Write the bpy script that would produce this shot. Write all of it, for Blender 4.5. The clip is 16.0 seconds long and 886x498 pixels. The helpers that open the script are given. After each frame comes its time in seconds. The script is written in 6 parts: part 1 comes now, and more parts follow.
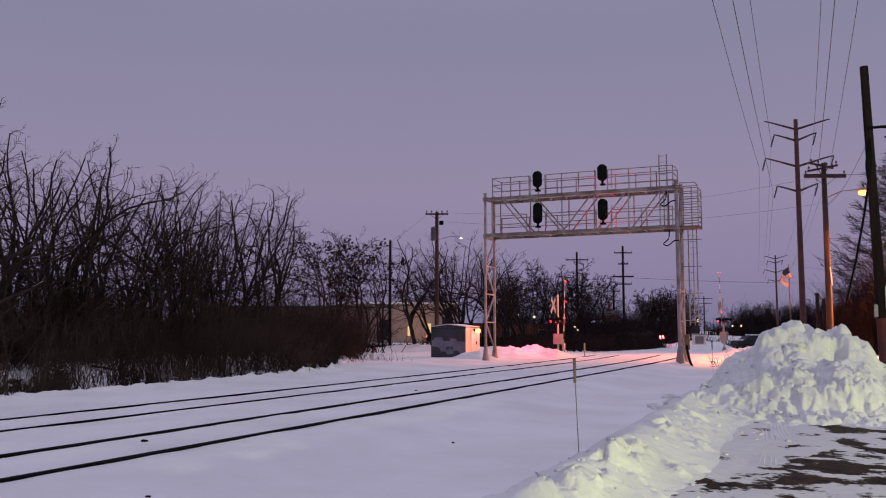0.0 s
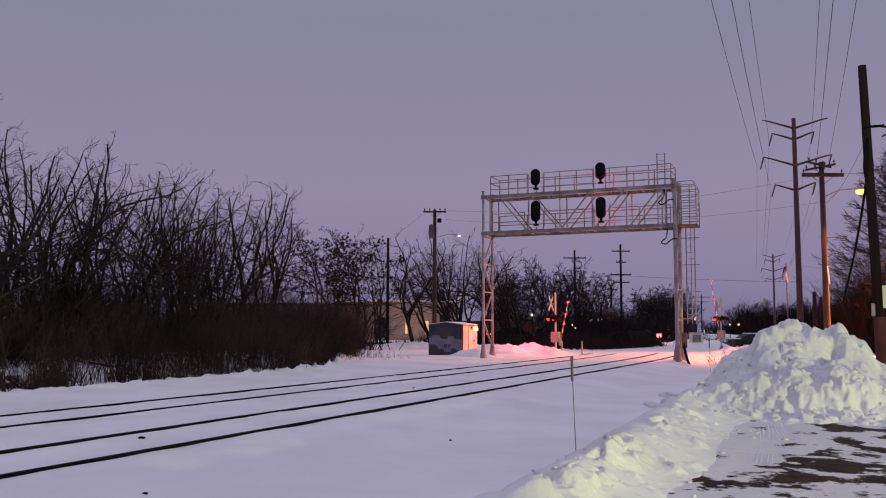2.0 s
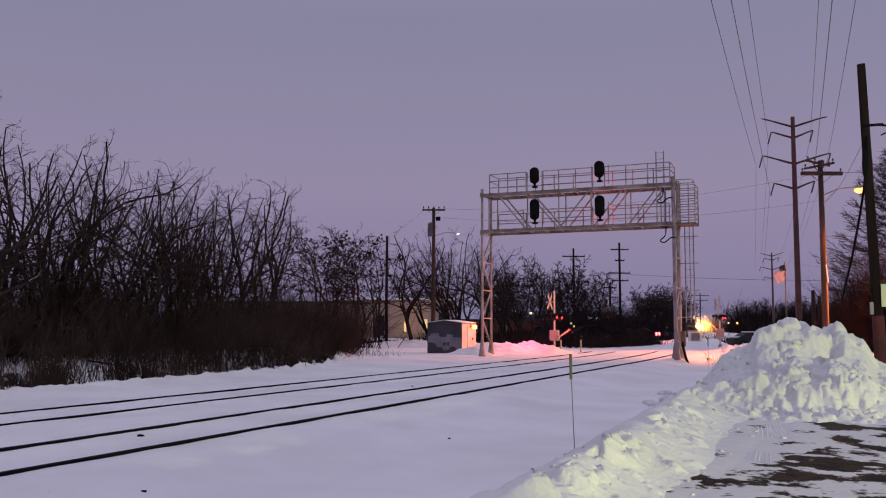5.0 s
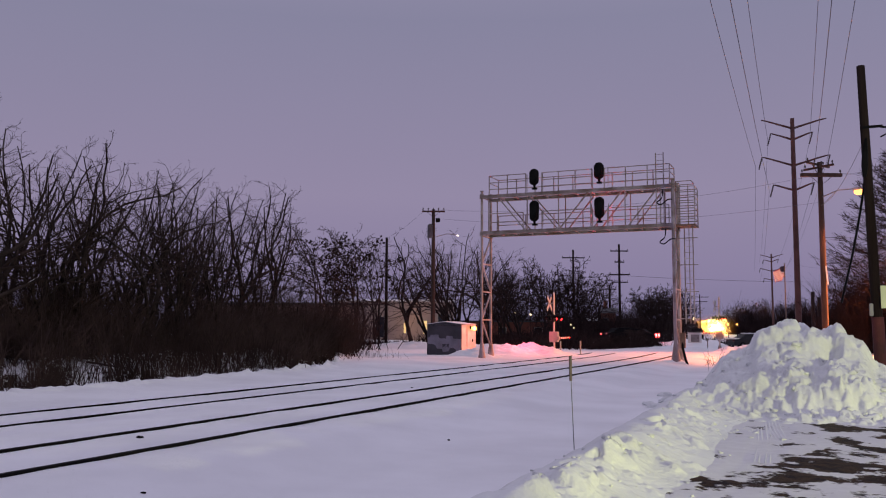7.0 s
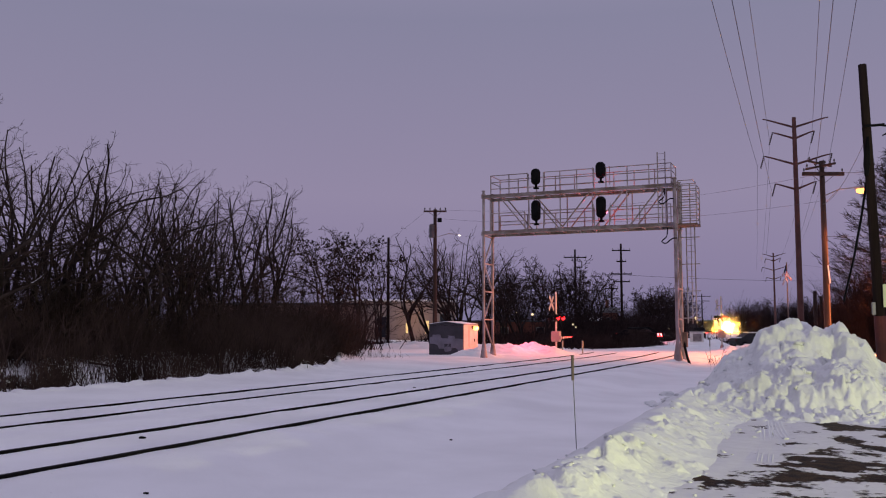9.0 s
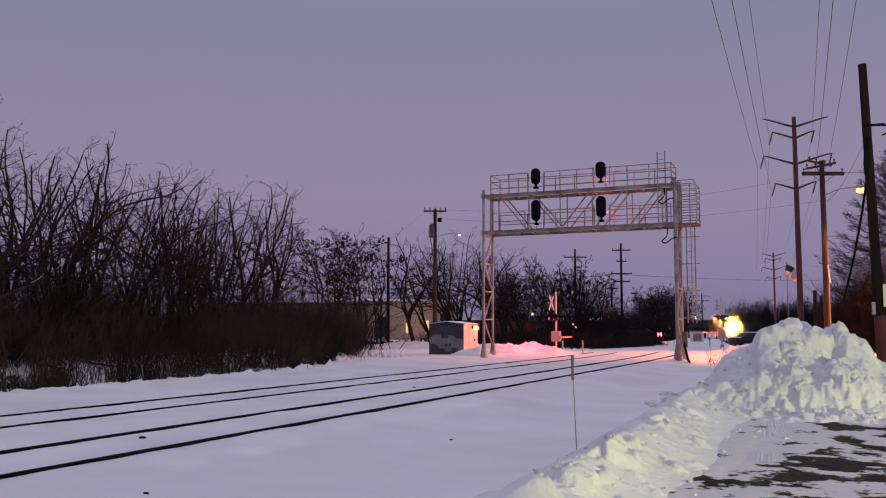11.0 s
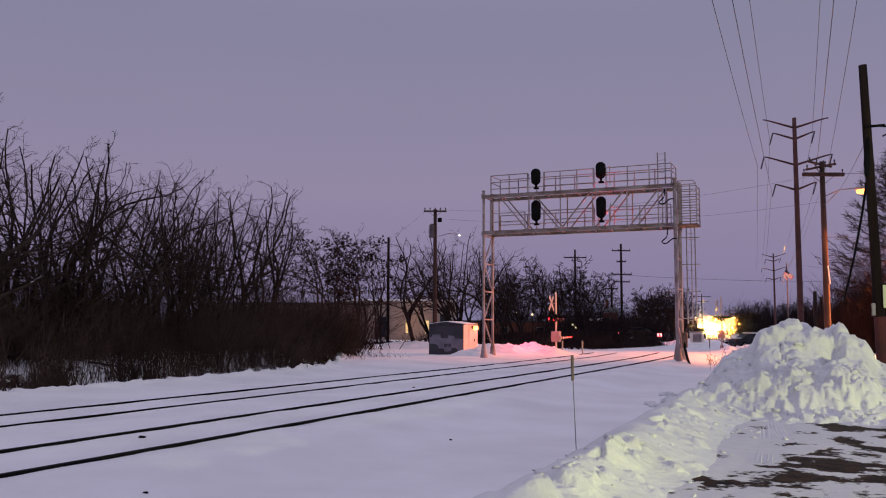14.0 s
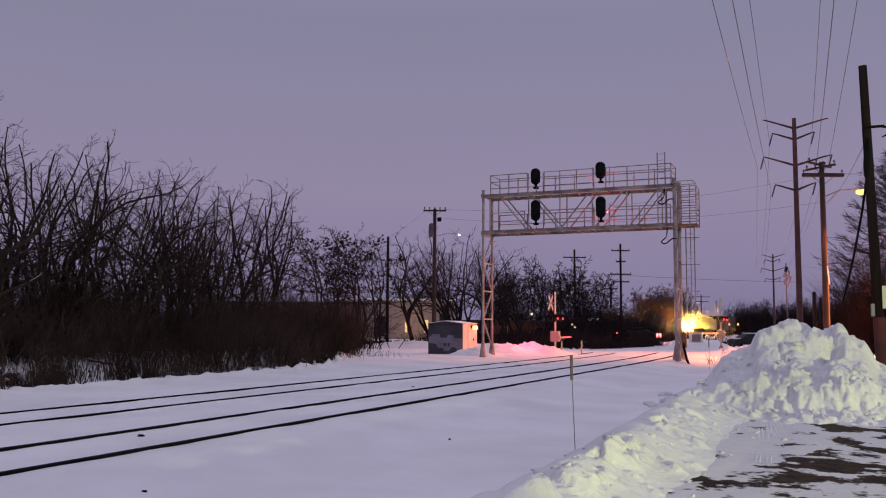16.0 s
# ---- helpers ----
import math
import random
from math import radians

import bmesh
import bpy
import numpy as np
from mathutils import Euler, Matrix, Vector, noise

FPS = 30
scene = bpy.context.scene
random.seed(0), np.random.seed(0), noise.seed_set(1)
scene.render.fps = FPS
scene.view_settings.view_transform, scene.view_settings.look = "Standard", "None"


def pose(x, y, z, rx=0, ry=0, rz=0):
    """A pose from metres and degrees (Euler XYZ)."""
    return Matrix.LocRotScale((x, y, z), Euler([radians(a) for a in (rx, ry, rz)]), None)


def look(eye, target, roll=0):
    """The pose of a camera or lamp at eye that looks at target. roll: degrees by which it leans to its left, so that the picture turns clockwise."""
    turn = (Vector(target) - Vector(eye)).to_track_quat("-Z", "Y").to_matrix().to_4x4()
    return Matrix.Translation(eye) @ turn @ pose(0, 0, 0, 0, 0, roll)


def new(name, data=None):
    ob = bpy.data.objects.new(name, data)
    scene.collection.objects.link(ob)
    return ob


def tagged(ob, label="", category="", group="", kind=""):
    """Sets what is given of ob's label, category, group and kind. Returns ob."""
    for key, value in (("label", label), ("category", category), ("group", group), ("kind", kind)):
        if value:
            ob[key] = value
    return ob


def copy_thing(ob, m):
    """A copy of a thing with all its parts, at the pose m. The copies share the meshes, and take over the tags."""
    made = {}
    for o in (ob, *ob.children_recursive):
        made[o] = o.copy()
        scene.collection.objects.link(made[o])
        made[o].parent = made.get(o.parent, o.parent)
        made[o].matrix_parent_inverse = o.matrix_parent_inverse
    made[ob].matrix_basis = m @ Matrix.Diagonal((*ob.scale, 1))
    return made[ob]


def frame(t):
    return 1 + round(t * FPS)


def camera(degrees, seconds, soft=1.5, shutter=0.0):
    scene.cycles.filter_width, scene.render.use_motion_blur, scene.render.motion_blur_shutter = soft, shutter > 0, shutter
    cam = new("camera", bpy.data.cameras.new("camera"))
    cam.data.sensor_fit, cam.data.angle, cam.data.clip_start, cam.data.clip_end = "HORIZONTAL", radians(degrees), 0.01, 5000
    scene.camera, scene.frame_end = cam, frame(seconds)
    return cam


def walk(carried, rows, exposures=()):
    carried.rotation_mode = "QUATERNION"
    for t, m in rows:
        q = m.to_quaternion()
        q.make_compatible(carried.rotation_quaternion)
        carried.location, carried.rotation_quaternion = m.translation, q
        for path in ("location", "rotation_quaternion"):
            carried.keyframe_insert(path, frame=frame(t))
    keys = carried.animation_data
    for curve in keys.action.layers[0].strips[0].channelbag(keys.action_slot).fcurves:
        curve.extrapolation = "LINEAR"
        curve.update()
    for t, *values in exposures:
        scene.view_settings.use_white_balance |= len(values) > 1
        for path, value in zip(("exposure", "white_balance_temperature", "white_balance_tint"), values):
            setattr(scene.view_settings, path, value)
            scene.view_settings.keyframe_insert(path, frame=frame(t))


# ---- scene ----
# ---------------------------------------------------------------- camera
EYE = (0.0, 0.0, 1.5)
cam = camera(54.0, 16.0, 1.1)


def aim(t, tilt, turn, roll):
    return t, pose(*EYE, 90 + tilt, 0, turn) @ pose(0, 0, 0, 0, 0, roll)


walk(cam, [
    aim(0, 5.383, 24.029, 0.000),
    aim(0.5, 5.374, 23.984, 0.035),
    aim(1, 5.343, 23.964, 0.114),
    aim(1.5, 5.307, 23.907, 0.131),
    aim(2, 5.233, 23.887, 0.163),
    aim(2.5, 5.155, 23.841, 0.197),
    aim(3, 5.103, 23.845, 0.196),
    aim(3.5, 5.081, 23.850, 0.177),
    aim(4, 5.065, 23.840, 0.207),
    aim(6.5, 5.212, 23.790, 0.215),
    aim(7, 5.212, 23.794, 0.218),
    aim(7.5, 5.199, 23.814, 0.250),
    aim(8, 5.183, 23.843, 0.183),
    aim(8.5, 5.194, 23.874, 0.136),
    aim(9, 5.204, 23.911, 0.084),
    aim(11.5, 5.193, 23.911, 0.056),
    aim(12, 5.199, 23.917, 0.038),
    aim(12.5, 5.193, 23.911, 0.056),
    aim(13, 5.168, 23.909, 0.116),
    aim(13.5, 5.179, 23.922, 0.155),
    aim(14, 5.197, 23.914, 0.189),
    aim(14.5, 5.176, 23.898, 0.220),
    aim(15, 5.160, 23.888, 0.243),
    aim(15.5, 5.161, 23.882, 0.318),
    aim(16, 5.163, 23.881, 0.344),
], ((0, 0.0), (4, 0.0), (9, -0.02), (12, -0.03), (16, -0.03)))

# ---------------------------------------------------------------- sky and large lights
world = bpy.data.worlds.new("dusk_sky")
scene.world = world
world.use_nodes = True
wn, wl = world.node_tree.nodes, world.node_tree.links
bg = wn["Background"]
tc = wn.new("ShaderNodeTexCoord")
sep = wn.new("ShaderNodeSeparateXYZ")
wl.new(tc.outputs["Generated"], sep.inputs[0])
ramp = wn.new("ShaderNodeValToRGB")
ramp.color_ramp.elements[0].position = 0.0
ramp.color_ramp.elements[0].color = (0.205, 0.182, 0.305, 1)
ramp.color_ramp.elements[1].position = 1.0
ramp.color_ramp.elements[1].color = (0.65, 0.61, 0.79, 1)
for p, c in ((0.06, (0.258, 0.218, 0.354)), (0.15, (0.294, 0.252, 0.380)), (0.34, (0.240, 0.231, 0.345)), (0.5, (0.31, 0.288, 0.42))):
    e = ramp.color_ramp.elements.new(p)
    e.color = (*c, 1)
wl.new(sep.outputs[2], ramp.inputs[0])
cloud = wn.new("ShaderNodeTexNoise")
cloud.inputs["Scale"].default_value = 1.6
cloud.inputs["Detail"].default_value = 3
wl.new(tc.outputs["Generated"], cloud.inputs["Vector"])
soft = wn.new("ShaderNodeMapRange")
soft.inputs[3].default_value, soft.inputs[4].default_value = 0.95, 1.05
wl.new(cloud.outputs[0], soft.inputs[0])
mixw = wn.new("ShaderNodeVectorMath")
mixw.operation = "SCALE"
wl.new(ramp.outputs[0], mixw.inputs[0])
wl.new(soft.outputs[0], mixw.inputs["Scale"])
wl.new(mixw.outputs[0], bg.inputs[0])
bg.inputs[1].default_value = 1.0


def lamp(name, kind, place, power, color, size=0.1, target=None, cone=150, blend=0.5):
    d = bpy.data.lights.new(name, kind)
    d.energy, d.color = power, color
    if kind in ("POINT", "SPOT"):
        d.shadow_soft_size = size
    if kind == "SPOT":
        d.spot_size, d.spot_blend = radians(cone), blend
    ob = new(name, d)
    ob.matrix_world = look(place, target) if target else pose(*place)
    return ob


# low white light from a vehicle standing behind the camera, shining over the car park
lamp("vehicle_light", "SPOT", (13.0, 4.5, 1.2), 8300, (0.99, 1.0, 0.42), 0.12, (-0.5, 17.0, 0.25), 79, 0.4)
# sodium lamps: the street lamp on the wooden pole, and a yard lamp beside the road beyond it
lamp("street_lamp_light", "SPOT", (1.78, 50.67, 8.66), 4000, (1.0, 0.27, 0.08), 0.15, (0.3, 51.6, 0.0), 104, 0.5)
lamp("yard_lamp_light", "SPOT", (10.0, 57.5, 6.5), 62000, (1.0, 0.27, 0.08), 0.2, (-4.0, 52.5, -0.6), 64, 0.9)
lamp("hut_lamp_light", "POINT", (-17.95, 45.85, 1.5), 42, (1.0, 0.33, 0.27), 0.05)
lamp("crossing_red_light", "POINT", (-16.2, 48.7, 1.5), 190, (1.0, 0.05, 0.10), 0.1)
lamp("crossing_red_light", "POINT", (-9.3, 58.8, 2.6), 210, (1.0, 0.10, 0.08), 0.1)

lamp("office_wall_light", "POINT", (-40.3, 83.2, 2.4), 75, (1.0, 0.55, 0.22), 0.1)
# unseen spot lamp added below the flag to light it orange
lamp("flag_added_light", "SPOT", (-1.6, 99.2, 0.6), 5000, (1.0, 0.40, 0.13), 0.1, (-4.3, 102.1, 7.6), 40, 0.5)

# ---------------------------------------------------------------- materials
MATS = {}


def mat(name, color, rough=0.6, metal=0.0, var=0.25, scale=8.0, bump=0.15, dark=None, spots=0.0, emit=None, power=0.0, coords="Object", stretch=(1, 1, 1)):
    """A surface with grain and blotches at two scales; dark is the second colour of the blotches."""
    if name in MATS:
        return MATS[name]
    m = bpy.data.materials.new(name)
    m.use_nodes = True
    n, l = m.node_tree.nodes, m.node_tree.links
    b = n["Principled BSDF"]
    b.inputs["Roughness"].default_value, b.inputs["Metallic"].default_value = rough, metal
    if emit:
        b.inputs["Base Color"].default_value = (*color, 1)
        b.inputs["Emission Color"].default_value = (*emit, 1)
        b.inputs["Emission Strength"].default_value = power
        MATS[name] = m
        return m
    t = n.new("ShaderNodeTexCoord")
    mp = n.new("ShaderNodeMapping")
    mp.inputs["Scale"].default_value = stretch
    l.new(t.outputs[coords], mp.inputs[0])
    big, fine = n.new("ShaderNodeTexNoise"), n.new("ShaderNodeTexNoise")
    big.inputs["Scale"].default_value, fine.inputs["Scale"].default_value = scale * 0.25, scale * 3
    big.inputs["Detail"].default_value, fine.inputs["Detail"].default_value = 5, 4
    for q in (big, fine):
        l.new(mp.outputs[0], q.inputs["Vector"])
    mix = n.new("ShaderNodeMix")
    mix.data_type = "RGBA"
    d = dark or tuple(c * (1 - 1.6 * var) for c in color)
    mix.inputs[6].default_value, mix.inputs[7].default_value = (*d, 1), (*color, 1)
    r = n.new("ShaderNodeMapRange")
    r.inputs[1].default_value, r.inputs[2].default_value = 0.38 + spots * 0.1, 0.62 + spots * 0.1
    l.new(big.outputs[0], r.inputs[0])
    l.new(r.outputs[0], mix.inputs[0])
    hsv = n.new("ShaderNodeHueSaturation")
    r2 = n.new("ShaderNodeMapRange")
    r2.inputs[3].default_value, r2.inputs[4].default_value = 1 - var, 1 + var
    l.new(fine.outputs[0], r2.inputs[0])
    l.new(r2.outputs[0], hsv.inputs["Value"])
    l.new(mix.outputs[2], hsv.inputs["Color"])
    l.new(hsv.outputs[0], b.inputs["Base Color"])
    bp = n.new("ShaderNodeBump")
    bp.inputs["Strength"].default_value, bp.inputs["Distance"].default_value = bump, 0.02
    l.new(fine.outputs[0], bp.inputs["Height"])
    l.new(bp.outputs[0], b.inputs["Normal"])
    MATS[name] = m
    return m


def snow_material(name, color, ripple=0.5, crust=0.4, grit=None, lumps=45, lift=0.012):
    m = bpy.data.materials.new(name)
    m.use_nodes = True
    n, l = m.node_tree.nodes, m.node_tree.links
    b = n["Principled BSDF"]
    b.inputs["Roughness"].default_value = 0.75
    b.inputs["Specular IOR Level"].default_value = 0.25
    t = n.new("ShaderNodeTexCoord")
    a, c, g = (n.new("ShaderNodeTexNoise") for _ in range(3))
    for q, s, d in ((a, 0.45, 4), (c, 3.2, 6), (g, lumps, 3)):
        q.inputs["Scale"].default_value, q.inputs["Detail"].default_value = s, d
        l.new(t.outputs["Object"], q.inputs["Vector"])
    mix = n.new("ShaderNodeMix")
    mix.data_type = "RGBA"
    mix.inputs[6].default_value = (*[v * 0.88 for v in color], 1)
    mix.inputs[7].default_value = (*color, 1)
    r = n.new("ShaderNodeMapRange")
    r.inputs[1].default_value, r.inputs[2].default_value = 0.35, 0.62
    l.new(a.outputs[0], r.inputs[0])
    l.new(r.outputs[0], mix.inputs[0])
    last = mix.outputs[2]
    if grit:
        mg = n.new("ShaderNodeMix")
        mg.data_type = "RGBA"
        mg.inputs[7].default_value = (*grit, 1)
        rg = n.new("ShaderNodeMapRange")
        rg.inputs[1].default_value, rg.inputs[2].default_value, rg.inputs[4].default_value = 0.60, 0.72, 0.6
        l.new(c.outputs[0], rg.inputs[0])
        l.new(rg.outputs[0], mg.inputs[0])
        l.new(last, mg.inputs[6])
        last = mg.outputs[2]
    l.new(last, b.inputs["Base Color"])
    b1, b2 = n.new("ShaderNodeBump"), n.new("ShaderNodeBump")
    b1.inputs["Strength"].default_value, b1.inputs["Distance"].default_value = ripple, 0.06
    b2.inputs["Strength"].default_value, b2.inputs["Distance"].default_value = crust, lift
    l.new(c.outputs[0], b1.inputs["Height"])
    l.new(g.outputs[0], b2.inputs["Height"])
    l.new(b1.outputs[0], b2.inputs["Normal"])
    l.new(b2.outputs[0], b.inputs["Normal"])
    MATS[name] = m
    return m


SNOW = snow_material("snow_field", (0.845, 0.855, 0.875), 0.5, 0.5)
BANK = snow_material("snow_ploughed", (0.72, 0.74, 0.74), 0.5, 0.6, (0.54, 0.54, 0.52), 16, 0.03)
CLOD = snow_material("snow_clods", (0.70, 0.72, 0.72), 0.3, 0.3)
STEEL = mat("galvanised_steel", (0.37, 0.32, 0.34), 0.6, 0.1, 0.25, 5, 0.1, (0.20, 0.15, 0.14))
RUST = mat("rusty_steel", (0.20, 0.12, 0.09), 0.75, 0.2, 0.35, 6, 0.2, (0.09, 0.05, 0.04))
RAIL = mat("rail_steel", (0.006, 0.005, 0.006), 0.8, 0.0, 0.3, 6, 0.2)
BLACK = mat("black_paint", (0.008, 0.008, 0.009), 0.85, 0, 0.3, 10, 0.05)
BARK = mat("grey_bark", (0.034, 0.024, 0.023), 0.9, 0, 0.35, 10, 0.4)
TWIG = mat("thin_twigs", (0.042, 0.027, 0.025), 0.9, 0, 0.3, 6, 0.1)
BRUSH = mat("dry_brush", (0.066, 0.043, 0.040), 0.95, 0, 0.4, 2, 0.1)
# the brush colour at about half its strength
DARK_BRUSH = mat("darker_brush", (0.034, 0.022, 0.022), 0.95, 0, 0.4, 2, 0.1)
LEAF = mat("withered_oak_leaves", (0.026, 0.015, 0.012), 0.85, 0, 0.4, 3, 0.1)
for m in (RAIL, BLACK, BARK, TWIG, BRUSH, DARK_BRUSH, LEAF):
    m.node_tree.nodes["Principled BSDF"].inputs["Specular IOR Level"].default_value = 0.08
WOOD = mat("weathered_pole_wood", (0.062, 0.029, 0.021), 0.85, 0, 0.35, 4, 0.4, (0.03, 0.016, 0.012), stretch=(4, 4, 0.3))
DARKWOOD = mat("tarred_pole_wood", (0.026, 0.018, 0.016), 0.95, 0, 0.35, 4, 0.4, (0.016, 0.011, 0.010), stretch=(4, 4, 0.3))
DARKWOOD.node_tree.nodes["Principled BSDF"].inputs["Specular IOR Level"].default_value = 0.05
PYLON = mat("weathering_steel", (0.115, 0.045, 0.036), 0.8, 0.0, 0.25, 3, 0.1)
WIRE = mat("wire_black", (0.09, 0.08, 0.11), 0.6, 0.3, 0.1, 10, 0.0)
PORCELAIN = mat("brown_porcelain", (0.05, 0.03, 0.028), 0.35, 0, 0.2, 10, 0.0)
WHITE = mat("white_paint", (0.72, 0.72, 0.70), 0.5, 0, 0.12, 8, 0.05)
GREYBOX = mat("aluminium_box", (0.32, 0.31, 0.30), 0.45, 0.4, 0.12, 6, 0.05)
LAMP_ORANGE = mat("sodium_glow", (1, 0.6, 0.2), emit=(1.0, 0.36, 0.07), power=4.0)
LAMP_RED = mat("red_glow", (0.5, 0.02, 0.02), emit=(1.0, 0.012, 0.016), power=7)
LAMP_WARM = mat("warm_glow", (1, 0.8, 0.5), emit=(1.0, 0.70, 0.32), power=1.6)
LENS_OFF = mat("dark_red_lens", (0.10, 0.006, 0.008), 0.25, 0, 0.1, 10, 0.0)


# ---------------------------------------------------------------- mesh helpers
def part(name, bm, material, parent=None, label="", place=None):
    """Links a bmesh as one mesh object under a thing or a part."""
    me = bpy.data.meshes.new(name)
    bm.to_mesh(me)
    bm.free()
    me.materials.append(material)
    ob = new(name, me)
    if parent:
        ob.parent = parent
    if place:
        ob.matrix_basis = place
    return tagged(ob, label) if label else ob


def raw(name, verts, faces, material, parent=None, label="", smooth=False):
    me = bpy.data.meshes.new(name)
    me.from_pydata(verts, [], faces)
    me.materials.append(material)
    if smooth:
        me.polygons.foreach_set("use_smooth", [True] * len(me.polygons))
    me.update()
    ob = new(name, me)
    if parent:
        ob.parent = parent
    return tagged(ob, label) if label else ob


def base(name, label, category, place=(0, 0, 0), turn=0, group="", kind=""):
    ob = new(name)
    ob.matrix_basis = pose(*place, 0, 0, turn)
    ob.empty_display_size = 0.2
    return tagged(ob, label, category, group, kind)


def box(bm, c, s, m=None, bevel=0.0):
    """A box of size s round c, turned by m; bevelled."""
    mt = Matrix.Translation(c) @ (m or Matrix()) @ Matrix.Diagonal((*s, 1))
    g = bmesh.ops.create_cube(bm, size=1, matrix=mt)
    if bevel:
        es = list({e for v in g["verts"] for e in v.link_edges})
        bmesh.ops.bevel(bm, geom=es, offset=bevel, segments=1, affect="EDGES")
    return bm


def rod(bm, a, b, r1, r2=None, n=8):
    """A round bar from a to b."""
    a, b = Vector(a), Vector(b)
    d = b - a
    q = d.to_track_quat("Z", "Y").to_matrix().to_4x4()
    bmesh.ops.create_cone(bm, cap_ends=True, segments=n, radius1=r1, radius2=r1 if r2 is None else r2, depth=d.length, matrix=Matrix.Translation((a + b) / 2) @ q)
    return bm


def bar(bm, a, b, w, h=None):
    """A square bar from a to b."""
    a, b = Vector(a), Vector(b)
    d = b - a
    q = d.to_track_quat("Z", "Y").to_matrix().to_4x4()
    return box(bm, (a + b) / 2, (w, h or w, d.length), q)


def B():
    return bmesh.new()


def tube(V, F, pts, rad, n):
    """Adds a tapered tube along pts to the lists V and F."""
    s = len(V)
    k = len(pts)
    for i in range(k):
        d = (pts[min(i + 1, k - 1)] - pts[max(i - 1, 0)]).normalized()
        a = d.cross(Vector((0.31, 0.17, 0.93)) if abs(d.z) < 0.9 else Vector((1, 0.1, 0))).normalized()
        c = d.cross(a)
        for j in range(n):
            w = 2 * math.pi * j / n
            V.append(pts[i] + (a * math.cos(w) + c * math.sin(w)) * rad[i])
    for i in range(k - 1):
        for j in range(n):
            p, q = s + i * n + j, s + i * n + (j + 1) % n
            F.append((p, q, q + n, p + n))


def smoothstep(a, b, x):
    t = min(1.0, max(0.0, (x - a) / (b - a)))  # also for b < a
    return t * t * (3 - 2 * t)


def spline(rows, s):
    """Smooth value at s through rows of (s, value...)."""
    k = 0
    while k < len(rows) - 2 and s > rows[k + 1][0]:
        k += 1
    p1, p2 = rows[k], rows[k + 1]
    p0, p3 = rows[max(k - 1, 0)], rows[min(k + 2, len(rows) - 1)]
    h = p2[0] - p1[0]
    u = (s - p1[0]) / h
    out = []
    for i in range(1, len(p1)):
        m1 = (p2[i] - p0[i]) / max(p2[0] - p0[0], 1e-6) * h
        m2 = (p3[i] - p1[i]) / max(p3[0] - p1[0], 1e-6) * h
        out.append((2 * u**3 - 3 * u**2 + 1) * p1[i] + (u**3 - 2 * u**2 + u) * m1 + (-2 * u**3 + 3 * u**2) * p2[i] + (u**3 - u**2) * m2)
    return out


# ---------------------------------------------------------------- the lie of the land
# the track runs along +y, bends left past the signal bridge and swings back further out
TRACK = [(-60, -8.55), (0, -8.55), (40, -8.55), (50, -8.85), (64, -10.0), (85, -13.2), (110, -17.6), (140, -22.2), (165, -24.4), (176, -22.9), (188, -22.2),
         (200, -21.6), (212, -21.9), (236, -23.4), (260, -28.4), (272, -30.7), (282, -34.0), (310, -43.5), (420, -86)]


def track_x(y, off=0.0):
    return spline(TRACK, y)[0] + off


def verge_x(y):
    """Where the levelled snow beside the track ends and the wood's ditch begins."""
    return spline([(8, -17.8), (12, -17.2), (15, -16.7), (20, -16.6), (23.5, -16.9), (25.4, -16.5), (28, -17.0), (31, -18.2), (34, -19.8), (42, -24.0)], y)[0]


def hill(x, y):
    """The height of the snow."""
    q = -0.035
    tx = track_x(y) if y > 40 else -8.55
    d = x - tx
    if d > 1.5:
        q -= 0.195 * smoothstep(1.6, 3.4, d)
        if y < 30:
            q += 0.06 * smoothstep(5.0, 7.0, d)
    if d < -5.6:
        q += 0.12 * smoothstep(-6.0, -9.5, d) + 0.25 * smoothstep(-14, -40, d)
        if y < 40:
            q += 0.55 * smoothstep(-9.9, -13.5, d) * (1 - smoothstep(30, 40, y))
            if 8 < y and -26 < x < -17:
                v = x - verge_x(y)
                q -= 0.15 * smoothstep(-0.15, -0.7, v) * (1 - smoothstep(-1.0, -2.6, v)) * (1 - smoothstep(34, 40, y))
    q += 0.05 * noise.noise((x * 0.16, y * 0.11, 3.1)) * smoothstep(0.9, 2.2, min(abs(d), abs(d + 4)))
    if d < -2.0:
        q -= 0.022 * smoothstep(-2.0, -2.8, d)
    q += 0.018 * noise.noise((x * 0.9, y * 0.6, 7.7))
    if -6 < d < 2.2 and y < 60:
        q += 0.012 * noise.noise((x * 2.6, y * 1.9, 17.7))
    if y > 55 and d > 2.0:
        q += 0.25 * smoothstep(55, 62, y) * smoothstep(2.0, 4.0, d) - 0.7 * smoothstep(66, 78, y) * (1 - smoothstep(112, 135, y)) * smoothstep(3.0, 6.0, d)
    return q


def spaced(lo, hi, near_lo, near_hi, fine, grow):
    out = [near_lo]
    while out[-1] < near_hi:
        out.append(out[-1] + fine)
    s = fine
    while out[-1] < hi:
        s *= grow
        out.append(out[-1] + s)
    s = fine
    low = [near_lo]
    while low[-1] > lo:
        s *= grow
        low.append(low[-1] - s)
    return low[:0:-1] + out


